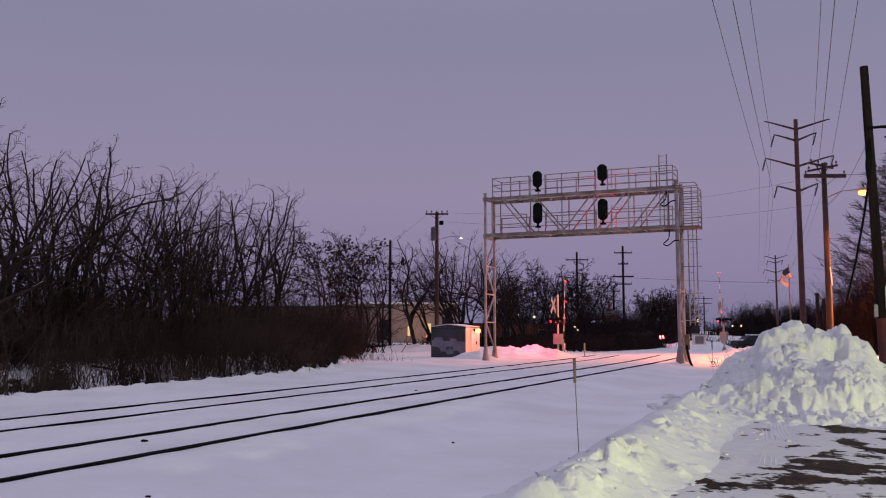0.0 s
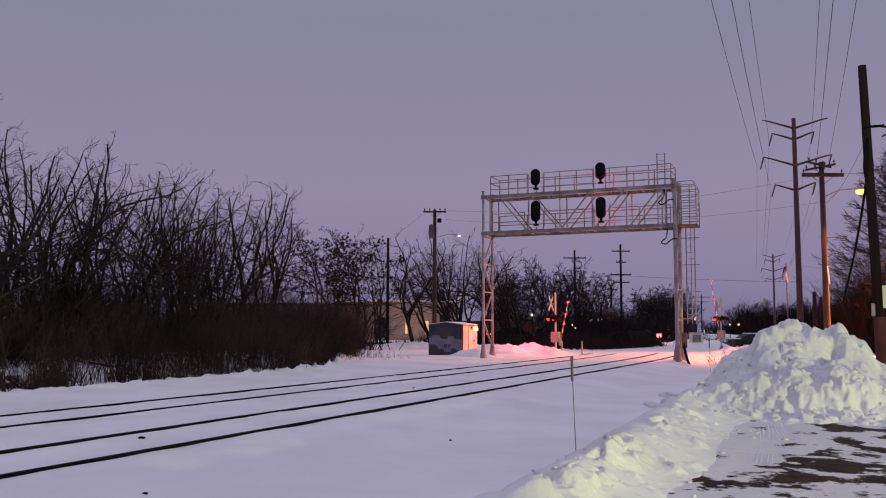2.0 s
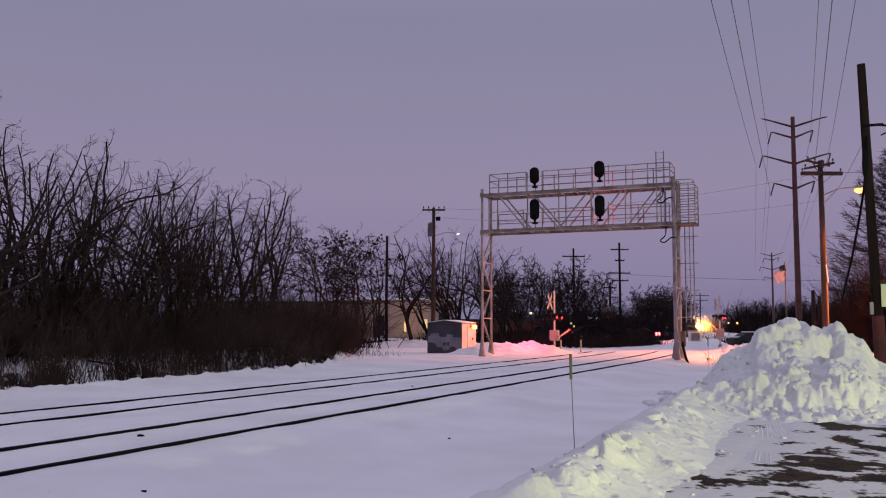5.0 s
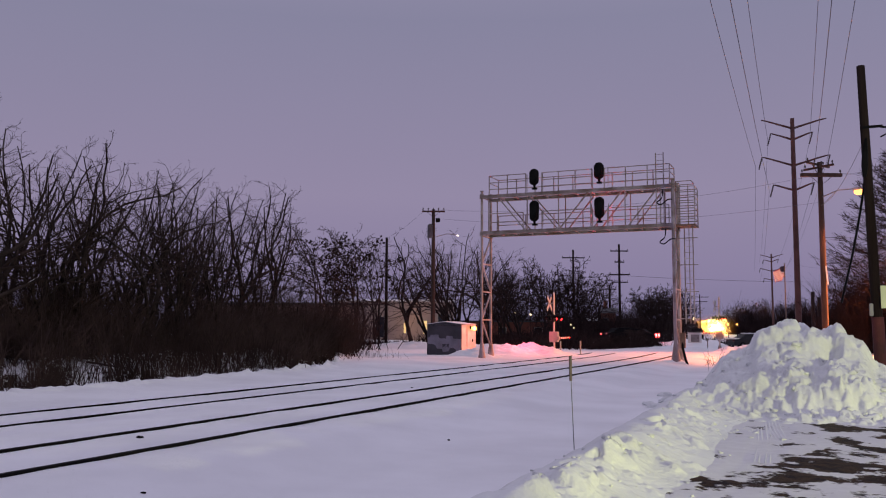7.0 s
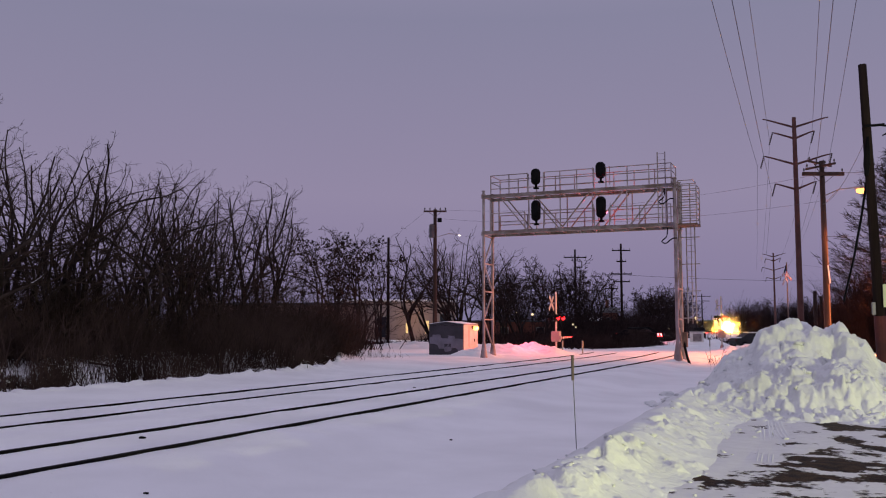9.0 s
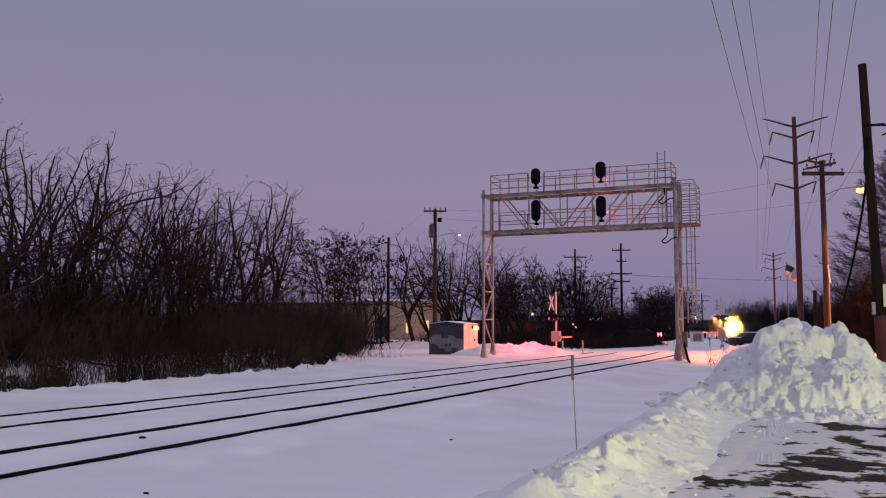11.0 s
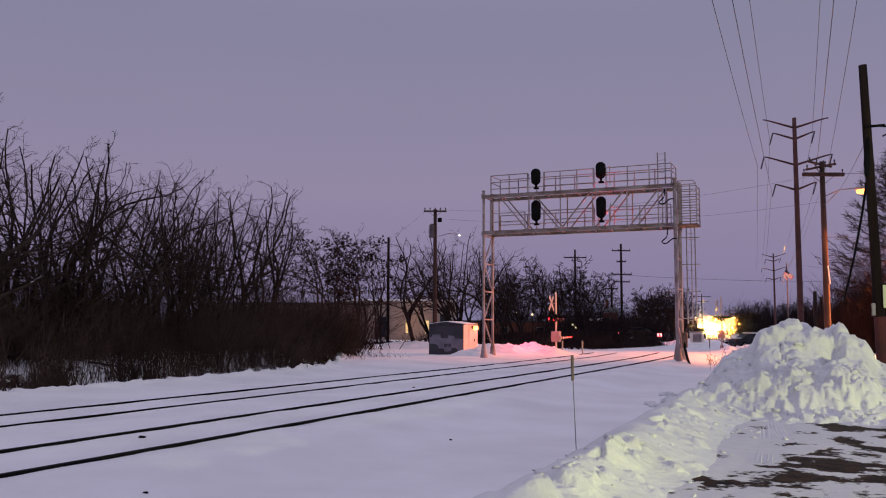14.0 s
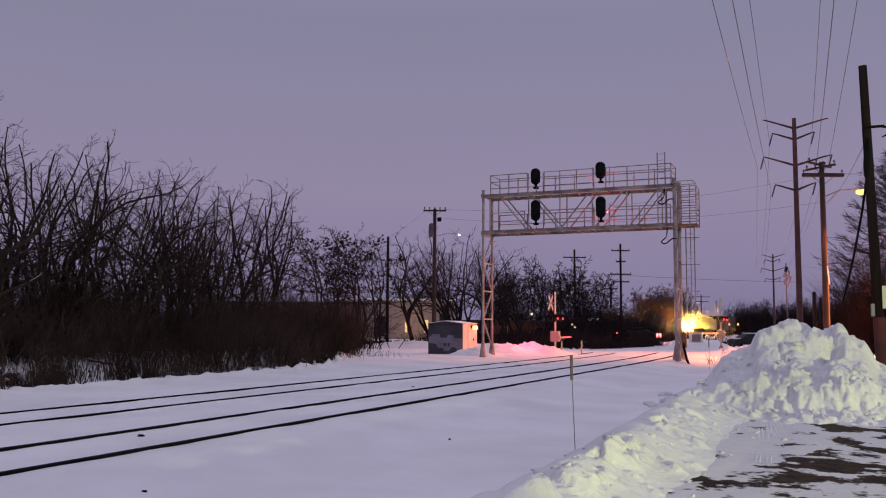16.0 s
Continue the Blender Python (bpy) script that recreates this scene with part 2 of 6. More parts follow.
def ground():
    xs = spaced(-2600, 2600, -24, 2, 0.2, 1.13)
    ys = spaced(-900, 3200, 5, 62, 0.25, 1.08)
    V = [(x, y, hill(x, y) if abs(x) < 400 and -60 < y < 420 else 0.15) for y in ys for x in xs]
    w = len(xs)
    F = [(j * w + i, j * w + i + 1, (j + 1) * w + i + 1, (j + 1) * w + i) for j in range(len(ys) - 1) for i in range(w - 1)]
    g = raw("ground", V, F, SNOW, smooth=True)
    tagged(g, "snow-covered ground along the railway, smooth with faint drifts", "ground", kind="structure")


ground()


def verge():
    """The broken rim of crusted snow along the ditch, lumpier where the shrubs stand close."""
    n, step = 30, 0.055
    rows = int((39.0 - 9.0) / step)
    V = []
    for j in range(rows):
        y = 9.0 + j * step
        x0, wild = verge_x(y) + 0.12 * noise.noise((y * 0.9, 2, 0)), smoothstep(21, 25, y) * (1 - smoothstep(33, 38, y))
        for i in range(n):
            u = 0.6 - 2.1 * i / (n - 1)
            x = x0 + u
            rim = math.exp(-(u / 0.26) ** 2) * (0.02 + 0.05 * max(0, noise.noise((x * 1.2, y * 1.6, 4)) + 0.3) + 0.05 * max(0, noise.noise((x * 5, y * 4.2, 14))))
            back = smoothstep(0.1, -0.3, u) * (1 - smoothstep(-1.1, -1.5, u))
            lump = (max(0, noise.noise((x * 3.4, y * 2.6, 9)) - 0.02) + 0.5 * max(0, noise.noise((x * 7.5, y * 6.5, 2)))) * back * (0.12 + 0.2 * wild)
            fine = 0.03 * noise.noise((x * 5, y * 5, 1)) * (math.exp(-(u / 0.5) ** 2) + back * 0.8)
            V.append((x, y, hill(x, y) + rim + lump + fine - (0.03 if i in (0, n - 1) else 0.004)))
    F = [(j * n + i + 1, j * n + i, (j + 1) * n + i, (j + 1) * n + i + 1) for j in range(rows - 1) for i in range(n - 1)]
    tagged(raw("snow_verge", V, F, SNOW, smooth=True), "broken lumpy rim of crusted snow along the wood", "snow", kind="stuff")


verge()


# ---------------------------------------------------------------- snow pile, snow bank, car park
def chunks(x, y, size, seed, keep=1.0):
    """Broken blocks of crusted snow with steep rims and tilted tops."""
    d, p = noise.voronoi((x / size, y / size, seed))
    c = noise.cell_vector((p[0].x * 7.31, p[0].y * 7.31, seed * 3.7))
    if c.z > keep:
        return 0.0
    tilt = (x / size - p[0].x) * (c.x - 0.5) + (y / size - p[0].y) * (c.y - 0.5)
    return smoothstep(0.0, 0.17, d[1] - d[0]) * max(0.0, 0.3 + 0.7 * c.y + 1.6 * tilt)


def bank_height(x, y):
    """Ploughed snow along the car park's edge and the pile at its end."""
    lump = noise.noise((x * 1.1, y * 0.9, 5.0)) * 0.5 + noise.noise((x * 2.7, y * 2.4, 9.0)) * 0.3
    wx, wy = x + 0.09 * noise.noise((x * 4, y * 4, 30)), y + 0.09 * noise.noise((x * 4, y * 4, 40))
    grain = noise.noise((x * 7, y * 7, 11.0)) * 0.5 + noise.noise((x * 15, y * 15, 12.0)) * 0.3
    # the ridge: a smooth outer side, a broken crest, an even slope towards the cars
    shift = 0.66 - 0.036 * min(11, max(0, y - 7))
    e = x - shift + 0.12 * noise.noise((0, y * 0.35, 1))
    w = smoothstep(-3.75, -3.05, e) * (1 - smoothstep(-3.0 + shift, -1.15, x + 0.16 * noise.noise((3, y * 0.5, 1))) ** 0.8)
    patchy = smoothstep(0.46, 0.62, noise.noise((x * 0.8, y * 0.55, 60)) + 0.5)
    crest = smoothstep(-3.05, -2.75, x - shift) * (1 - smoothstep(-2.55, -1.75, x))
    slope = smoothstep(-2.5, -2.1, x) * (1 - smoothstep(-1.5, -1.2, x))
    big, small = chunks(wx, wy, 0.50, 2.0, 0.6), chunks(wx, wy, 0.2, 5.0, 0.5)
    berm = (w * (0.37 + 0.10 * lump) + min(1, 4 * w) * (crest * (0.06 + 0.94 * patchy) * ((0.28 - 0.10 * smoothstep(9, 13, y)) * big + 0.06 * small) + slope * (0.045 * chunks(wx, wy, 0.13, 8.0, 0.12) + 0.02 * small * patchy) + 0.006 * grain)) * smoothstep(-8, -5.5, y) * (1 - smoothstep(24, 29, y))
    # the mound
    px = x + 0.20 * noise.noise((x * 0.8, y * 0.8, 4)) + 0.07 * noise.noise((x * 2.2, y * 2.2, 14))
    py = y + 0.30 * noise.noise((x * 0.7, y * 0.7, 8)) + 0.10 * noise.noise((x * 2.4, y * 2.4, 18))
    ridge = spline([(-3.35, 0), (-2.85, 0.15), (-2.55, 0.58), (-2.2, 0.98), (-1.95, 1.08), (-1.62, 1.20), (-1.40, 1.58), (-0.58, 1.66), (-0.15, 1.50), (0.15, 1.66), (0.45, 1.44), (0.66, 1.34), (0.86, 0.95), (1.8, 0.72), (3.6, 0.3), (4.4, 0)], max(-3.35, min(4.4, px)))[0]
    slab = 0.26 * abs(noise.noise((x * 3.4 + 0.5 * y, y * 0.9, 3.0))) + 0.07 * abs(noise.noise((x * 9.5 + 0.6 * y, y * 1.8, 6.0)))
    rise = spline([(16.5, 0), (17.0, 0), (17.5, 0.08), (18.25, 0.42), (18.8, 0.50), (19.8, 0.70), (20.4, 0.95), (20.9, 1.0), (22.4, 1.0), (25.8, 0.0), (27, 0.0)], max(16.5, min(27, py - slab * (1 - smoothstep(18.6, 19.6, py)))))[0]
    h = max(0, ridge) * max(0, min(1, rise))
    up = smoothstep(0.9, 1.3, h)
    # hollow in the upper heap, beside its right-hand block
    h -= 0.62 * math.exp(-((px - 0.02) / 0.19) ** 2 - ((py - 20.0) / 0.36) ** 2)
    face = 1 - smoothstep(18.7, 19.4, py)
    pile = h * (1 + 0.05 * lump) + min(1, 1.5 * max(0, h)) * ((0.08 + 0.07 * face + 0.07 * up) * (chunks(wx, wy, 0.46, 2.5, 0.75) - 0.4) + (0.045 + 0.045 * face) * (chunks(wx, wy, 0.19, 5.5, 0.6) - 0.25) + 0.028 * chunks(wx, wy, 0.10, 9.5, 0.4) + 0.012 * grain)
    apron = smoothstep(-3.6, -2.4, px) * smoothstep(16.4, 17.4, py) * (1 - smoothstep(22.6, 26.5, py)) * (1 - smoothstep(1.0, 4.2, px)) * (0.06 + 0.08 * lump + 0.14 * chunks(wx, wy, 0.2, 6.5, 0.6))
    return max(berm, pile, apron)


def bank(name, x0, x1, y0, y1, step, label):
    nx, ny = int((x1 - x0) / step) + 1, int((y1 - y0) / step) + 1
    V = []
    for j in range(ny):
        for i in range(nx):
            x, y = x0 + i * step, y0 + j * step
            h = bank_height(x, y)
            g = -0.15 + (min(hill(x, y), -0.15) + 0.15) * (1 - smoothstep(-3.5, -2.2, x))
            V.append((x + 0.04 * noise.noise((x * 6, y * 6, 3)) * min(1, h * 3), y + 0.04 * noise.noise((x * 6, y * 6, 13)) * min(1, h * 3), g - 0.02 + h * 1.02))
    F = [(j * nx + i, j * nx + i + 1, (j + 1) * nx + i + 1, (j + 1) * nx + i) for j in range(ny - 1) for i in range(nx - 1)]
    ob = raw(name, V, F, BANK, smooth=True)
    return tagged(ob, label, "snow pile")


BANKS = {}
BANKS["bank"] = bank("snow_bank", -4.0, -0.9, -8.0, 18.0, 0.036, "low ridge of ploughed lumpy snow beside the car park")
BANKS["mound"] = bank("snow_mound", -4.0, 4.2, 15.8, 26.5, 0.030, "tall heap of ploughed snow with clods and hollows")


def clods():
    """Loose clods of snow lying on the ridge, the mound and round their feet."""
    r = random.Random(12)
    shapes = []
    for k in range(6):
        bm = B()
        for _ in range(18):
            bm.verts.new(Vector((r.uniform(-1.2, 1.2), r.uniform(-0.9, 0.9), r.uniform(-0.6, 0.6))))
        bmesh.ops.convex_hull(bm, input=bm.verts)
        for v in [v for v in bm.verts if not v.link_faces]:
            bm.verts.remove(v)
        me = bpy.data.meshes.new("snow_clod")
        bm.to_mesh(me)
        bm.free()
        me.polygons.foreach_set("use_smooth", [True] * len(me.polygons))
        me.materials.append(CLOD)
        shapes.append(me)
    for i in range(230):
        s = 0.022 + 0.085 * r.random() ** 3
        if i % 3 == 0:
            x, y, who = -2.6 + abs(r.gauss(0, 0.7)), r.uniform(7.0, 17.5), "bank"
            s = min(s * 0.8, 0.055)
        elif i % 5 == 1:
            x, y, who = r.gauss(-1.45, 0.16), r.uniform(7.5, 17.0), "bank"
            s = 0.010 + 0.016 * r.random()
        else:
            x, y, who = r.uniform(-3.0, 1.8), r.uniform(16.8, 20.4), "mound"
        h = bank_height(x, y)
        o = new("clod", shapes[i % 6])
        o.matrix_basis = pose(x, y, max(-0.135, -0.17 + h * 1.02) - s * 0.1, r.uniform(-22, 22), r.uniform(-22, 22), r.uniform(0, 360)) @ Matrix.Scale(s, 4)
        o.parent = BANKS[who]


clods()


def lot_material():
    m = bpy.data.materials.new("packed_snow_on_asphalt")
    m.use_nodes = True
    n, l = m.node_tree.nodes, m.node_tree.links
    b = n["Principled BSDF"]
    t = n.new("ShaderNodeTexCoord")
    mp = n.new("ShaderNodeMapping")
    mp.inputs["Scale"].default_value = (1.35, 1.15, 1)
    mp.inputs["Rotation"].default_value = (0, 0, radians(4))
    l.new(t.outputs["Object"], mp.inputs[0])
    a, c, g = (n.new("ShaderNodeTexNoise") for _ in range(3))
    for q, s, d in ((a, 1.0, 7), (c, 5, 5), (g, 60, 3)):
        q.inputs["Scale"].default_value, q.inputs["Detail"].default_value = s, d
        l.new(mp.outputs[0], q.inputs["Vector"])
    a.inputs["Roughness"].default_value = 0.60
    b.inputs["Specular IOR Level"].default_value = 0.05
    sep = n.new("ShaderNodeSeparateXYZ")
    l.new(t.outputs["Object"], sep.inputs[0])
    # bare patches where cars stand and turn, packed snow near the bank
    rx = n.new("ShaderNodeMapRange")
    rx.inputs[1].default_value, rx.inputs[2].default_value, rx.inputs[3].default_value, rx.inputs[4].default_value = -1.5, 0.3, -0.085, 0.050
    l.new(sep.outputs[0], rx.inputs[0])
    # wheels have bared the near part and a strip along the mound's foot
    along = n.new("ShaderNodeMapRange")
    along.inputs[1].default_value, along.inputs[2].default_value = 8.0, 18.0
    l.new(sep.outputs[1], along.inputs[0])
    worn = n.new("ShaderNodeValToRGB")
    worn.color_ramp.elements[0].color = worn.color_ramp.elements[1].color = (0.62, 0.62, 0.62, 1)
    for p, v in ((0.40, 0.68), (0.52, 0.25), (0.74, 0.30), (0.84, 0.62)):
        worn.color_ramp.elements.new(p).color = (v, v, v, 1)
    l.new(along.outputs[0], worn.inputs[0])
    wear = n.new("ShaderNodeMath")
    wear.operation = "MULTIPLY_ADD"
    wear.inputs[1].default_value = 0.17
    l.new(worn.outputs[0], wear.inputs[0])
    l.new(a.outputs[0], wear.inputs[2])
    add = n.new("ShaderNodeMath")
    l.new(wear.outputs[0], add.inputs[0])
    l.new(rx.outputs[0], add.inputs[1])
    cut = n.new("ShaderNodeMapRange")
    speck = n.new("ShaderNodeMath")
    speck.operation = "MULTIPLY_ADD"
    speck.inputs[1].default_value = 0.22
    l.new(c.outputs[0], speck.inputs[0])
    l.new(add.outputs[0], speck.inputs[2])
    cut.inputs[1].default_value, cut.inputs[2].default_value = 0.710, 0.748
    l.new(speck.outputs[0], cut.inputs[0])
    asp = n.new("ShaderNodeMix")
    asp.data_type = "RGBA"
    asp.inputs[6].default_value, asp.inputs[7].default_value = (0.007, 0.0045, 0.0025, 1), (0.046, 0.026, 0.011, 1)
    tone = n.new("ShaderNodeMapRange")
    tone.inputs[1].default_value, tone.inputs[2].default_value = 0.38, 0.62
    l.new(c.outputs[0], tone.inputs[0])
    l.new(tone.outputs[0], asp.inputs[0])
    snow = n.new("ShaderNodeMix")
    snow.data_type = "RGBA"
    snow.inputs[6].default_value, snow.inputs[7].default_value = (0.58, 0.58, 0.58, 1), (0.74, 0.75, 0.75, 1)
    l.new(c.outputs[0], snow.inputs[0])
    mix = n.new("ShaderNodeMix")
    mix.data_type = "RGBA"
    l.new(cut.outputs[0], mix.inputs[0])
    l.new(snow.outputs[2], mix.inputs[6])
    l.new(asp.outputs[2], mix.inputs[7])
    l.new(mix.outputs[2], b.inputs["Base Color"])
    rr = n.new("ShaderNodeMapRange")
    rr.inputs[3].default_value, rr.inputs[4].default_value = 0.75, 0.6
    l.new(cut.outputs[0], rr.inputs[0])
    l.new(rr.outputs[0], b.inputs["Roughness"])
    inv = n.new("ShaderNodeMath")
    inv.operation = "MULTIPLY_ADD"
    inv.inputs[1].default_value, inv.inputs[2].default_value = -1.0, 1.0
    l.new(cut.outputs[0], inv.inputs[0])
    b1, b2 = n.new("ShaderNodeBump"), n.new("ShaderNodeBump")
    b1.inputs["Strength"].default_value, b1.inputs["Distance"].default_value = 0.6, 0.03
    b2.inputs["Strength"].default_value, b2.inputs["Distance"].default_value = 0.5, 0.01
    l.new(inv.outputs[0], b1.inputs["Height"])
    l.new(g.outputs[0], b2.inputs["Height"])
    l.new(b1.outputs[0], b2.inputs["Normal"])
    l.new(b2.outputs[0], b.inputs["Normal"])
    return m


def car_park():
    xs, ys = [-2.6 + 0.1 * i for i in range(150)], [-8 + 0.25 * j for j in range(112)]
    V = []
    for y in ys:
        for x in xs:
            z = -0.135 + 0.015 * noise.noise((x * 0.7, y * 0.7, 1)) + 0.006 * noise.noise((x * 3, y * 3, 1))
            # wheel ruts
            for c in (-0.95, -0.72):
                k = x - (c - 0.012 * (y - 14) ** 2 * (1 if y < 14 else 0))
                z -= 0.012 * math.exp(-(k / 0.08) ** 2) if 8 < y < 18 else 0
            V.append((x, y, z))
    w = len(xs)
    F = [(j * w + i, j * w + i + 1, (j + 1) * w + i + 1, (j + 1) * w + i) for j in range(len(ys) - 1) for i in range(w - 1)]
    tagged(raw("pavement", V, F, lot_material(), smooth=True), "asphalt car park with packed snow and bare wet patches", "pavement", kind="structure")


car_park()


def tyre_track(pts, label, wide=0.011):
    """A low ridge of snow squeezed up by a tyre's tread."""
    V, F = [], []
    n = 40
    for k in range(n + 1):
        a, b = (Vector(spline([(i, *p) for i, p in enumerate(pts)], min(len(pts) - 1, u * (len(pts) - 1) / n))) for u in (k, k + 0.5))
        d = (b - a).normalized() if (b - a).length else d
        o, w = Vector((-d.y, d.x)), wide * (1 + 0.4 * noise.noise((k * 0.6, pts[0][0] * 9, 0)))
        for f, z in ((-1.6, -0.150), (-0.5, -0.1365), (0.5, -0.1365), (1.6, -0.150)):
            V.append((a.x + o.x * w * f, a.y + o.y * w * f, z))
    F = [(k * 4 + i, k * 4 + i + 1, k * 4 + i + 5, k * 4 + i + 4) for k in range(n) for i in range(3)]
    tagged(raw("tyre_track", V, F, CLOD, smooth=True), label, "tyre track", "tyre tracks")


for k in range(5):
    o = 0.055 * k
    tyre_track(((-1.12 + o, 17.4), (-0.98 + o, 15.6), (-0.80 + o, 14.1), (-0.62 + o * 1.1, 13.0)), "curved tyre tread line in packed snow", 0.014)
for k in range(4):
    o = 0.05 * k + 0.03 * (k > 1)
    tyre_track(((-1.12 + o, 15.6), (-1.02 + o, 14.2), (-0.95 + o, 12.9), (-0.89 + o, 11.6)), "pressed tyre tread line in packed snow", 0.013)


# ---------------------------------------------------------------- railway
def rail_mesh(off, y0=-50.0, y1=330.0):
    prof = [(-0.036, 0), (0.036, 0), (0.036, -0.035), (0.012, -0.05), (0.012, -0.13), (0.07, -0.16), (-0.07, -0.16), (-0.012, -0.13), (-0.012, -0.05), (-0.036, -0.035)]
    V, F = [], []
    y, k = y0, len(prof)
    while y < y1:
        x = track_x(y, off)
        w = 0.003 * noise.noise((y * 1.3, off, 0))
        for a, b in prof:
            V.append((x + a, y, b + w - 0.12 * smoothstep(56, 63, y)))
        y += 0.8 if y < 70 else 3.0
    for r in range(len(V) // k - 1):
        for j in range(k):
            F.append((r * k + j, r * k + (j + 1) % k, (r + 1) * k + (j + 1) % k, (r + 1) * k + j))
    return V, F


def railway(name, off, label, lift):
    t = base(name, label, "railway track", kind="structure")
    for s in (-0.7525, 0.7525):
        V, F = rail_mesh(off + s)
        r = raw("rail", V, F, RAIL, t)
        r.location.z = lift


railway("railway_track", 0.0, "railway track with dark rails standing out of the snow", 0.0)
railway("railway_track", -4.0, "railway track with rails nearly buried in snow", -0.03)


def road():
    V, F = [], []
    n = 60
    for i in range(n + 1):
        x = -70 + 130 * i / n
        for j in range(9):
            y = 54.0 + 8.5 * j / 8 + 0.06 * (x + 10)
            d = min(abs(x - track_x(y)), abs(x - track_x(y) + 4))
            V.append((x, y, (max(hill(x, y) + 0.01, -0.012) if 1 < j < 7 else hill(x, y) - 0.12 * (j in (0, 8))) + 0.012 * noise.noise((x * 0.8, y * 0.8, 0))))
    for i in range(n):
        for j in range(8):
            F.append((i * 9 + j, (i + 1) * 9 + j, (i + 1) * 9 + j + 1, i * 9 + j + 1))
    tagged(raw("road", V, F, SNOW, smooth=True), "snow-packed road crossing the tracks", "road", kind="structure")


road()


# ---------------------------------------------------------------- signal bridge
def signal_bridge():
    g = base("signal_bridge", "steel lattice signal bridge over two tracks, weathered grey", "signal bridge", (-11.43, 42.65, 0))
    L, fy, by = 4.88, -0.65, 0.65
    zb, zt = 6.42, 8.32
    for x in (-L, L):
        for y in (fy, by):
            bm = B()
            low = -0.35 if x > 0 else -0.1
            r = 0.088 if x > 0 else 0.066
            rod(bm, (x, y, low), (x, y, 8.62), r, n=12)
            rod(bm, (x, y, 8.62), (x, y, 8.66), r + 0.03, n=12)
            for z in (zb - 0.12, zt + 0.12):
                rod(bm, (x, y, z - 0.03), (x, y, z + 0.03), r + 0.05, n=12)
            rod(bm, (x, y, low), (x, y, 0.8), r + (0.2 if x > 0 else 0.14), r + 0.01, n=12)
            part("post", bm, STEEL, g)
        z, k = 0.5, 0
        while z < zb - 0.3:
            z2 = min(z + 1.45, zb - 0.1)
            bm = B()
            a, b = ((x, fy, z), (x, by, z2)) if k % 2 else ((x, by, z), (x, fy, z2))
            bar(bm, a, b, 0.07, 0.05)
            part("diagonal_brace", bm, STEEL, g)
            bm = B()
            bar(bm, (x, fy, z2), (x, by, z2), 0.07, 0.07)
            part("cross_brace", bm, STEEL, g)
            z, k = z2, k + 1
    for z in (zb, zt):
        for y in (fy, by):
            bm = B()
            box(bm, (0, y, z), (2 * L + 0.2, 0.13, 0.15), None, 0.012)
            box(bm, (0, y - 0.09, z - 0.07), (2 * L + 0.2, 0.06, 0.02))
            box(bm, (0, y - 0.09, z + 0.07), (2 * L + 0.2, 0.06, 0.02))
            part("chord", bm, STEEL, g)
        for i in range(13):
            bm = B()
            bar(bm, (-L + i * 2 * L / 12, fy, z), (-L + i * 2 * L / 12, by, z), 0.06, 0.08)
            part("floor_beam", bm, STEEL, g)
        for i in range(9):
            bm = B()
            box(bm, (0, fy + 0.15 + i * 0.125, z + 0.115), (2 * L, 0.05, 0.03))
            part("walkway_slat", bm, RUST, g)
    for y in (fy, by):
        for a, b in ((-3.95, -2.5), (-2.3, -0.8)):
            bm = B()
            bar(bm, (a, y, zt - 0.08), (b, y, zb + 0.08), 0.075, 0.06)
            part("truss_diagonal", bm, STEEL, g)
        for a, b in ((-0.7, 0.75), (1.05, 2.45), (2.75, 4.15)):
            bm = B()
            bar(bm, (a, y, zb + 0.08), (b, y, zt - 0.08), 0.075, 0.06)
            part("truss_diagonal", bm, STEEL, g)
        for x in (-4.5, -2.4, -0.75, 0.9, 2.6, 4.3):
            bm = B()
            bar(bm, (x, y, zb + 0.08), (x, y, zt - 0.08), 0.05, 0.05)
            part("truss_vertical", bm, STEEL, g)

    def railing(y, z0, spans, heights, gap=1.0):
        for a, b in spans:
            n = max(1, round((b - a) / gap))
            for i in range(n + 1):
                x = a + (b - a) * i / n
                bm = B()
                bar(bm, (x, y, z0), (x, y, z0 + heights[-1]), 0.045)
                part("railing_post", bm, STEEL, g)
            for h in heights:
                bm = B()
                rod(bm, (a, y, z0 + h), (b, y, z0 + h), 0.024, n=6)
                part("handrail", bm, STEEL, g)

    railing(fy - 0.05, zt + 0.1, ((-4.45, -2.45), (-1.6, 1.0), (1.6, 4.75)), (0.28, 0.62, 0.98))
    railing(by + 0.05, zt + 0.1, ((-4.45, 4.75),), (0.5, 0.98))
    railing(by + 0.05, zb + 0.1, ((-4.45, 4.75),), (0.45, 0.95), 1.6)
    railing(fy - 0.05, zb + 0.1, ((-4.45, -2.6), (-1.6, 1.0), (1.75, 4.7)), (0.45, 0.9), 1.9)
    for x in (-4.45, 4.75):
        for h in (0.62, 0.98):
            bm = B()
            rod(bm, (x, fy - 0.05, zt + 0.1 + h), (x, by + 0.05, zt + 0.1 + h), 0.024, n=6)
            part("handrail", bm, STEEL, g)

    def ladder(x0, x1, y, z0, z1, step):
        for x in (x0, x1):
            bm = B()
            bar(bm, (x, y, z0), (x, y, z1), 0.05, 0.035)
            part("ladder_rail", bm, STEEL, g)
        z = z0 + step / 2
        while z < z1:
            bm = B()
            rod(bm, (x0, y, z), (x1, y, z), 0.010, n=6)
            part("rung", bm, STEEL, g)
            z += step

    ladder(4.12, 4.48, fy - 0.1, zb, 9.95, 0.3)
    ladder(5.22, 5.62, by - 0.2, 1.75, zb + 0.1, 0.3)
    bm = B()
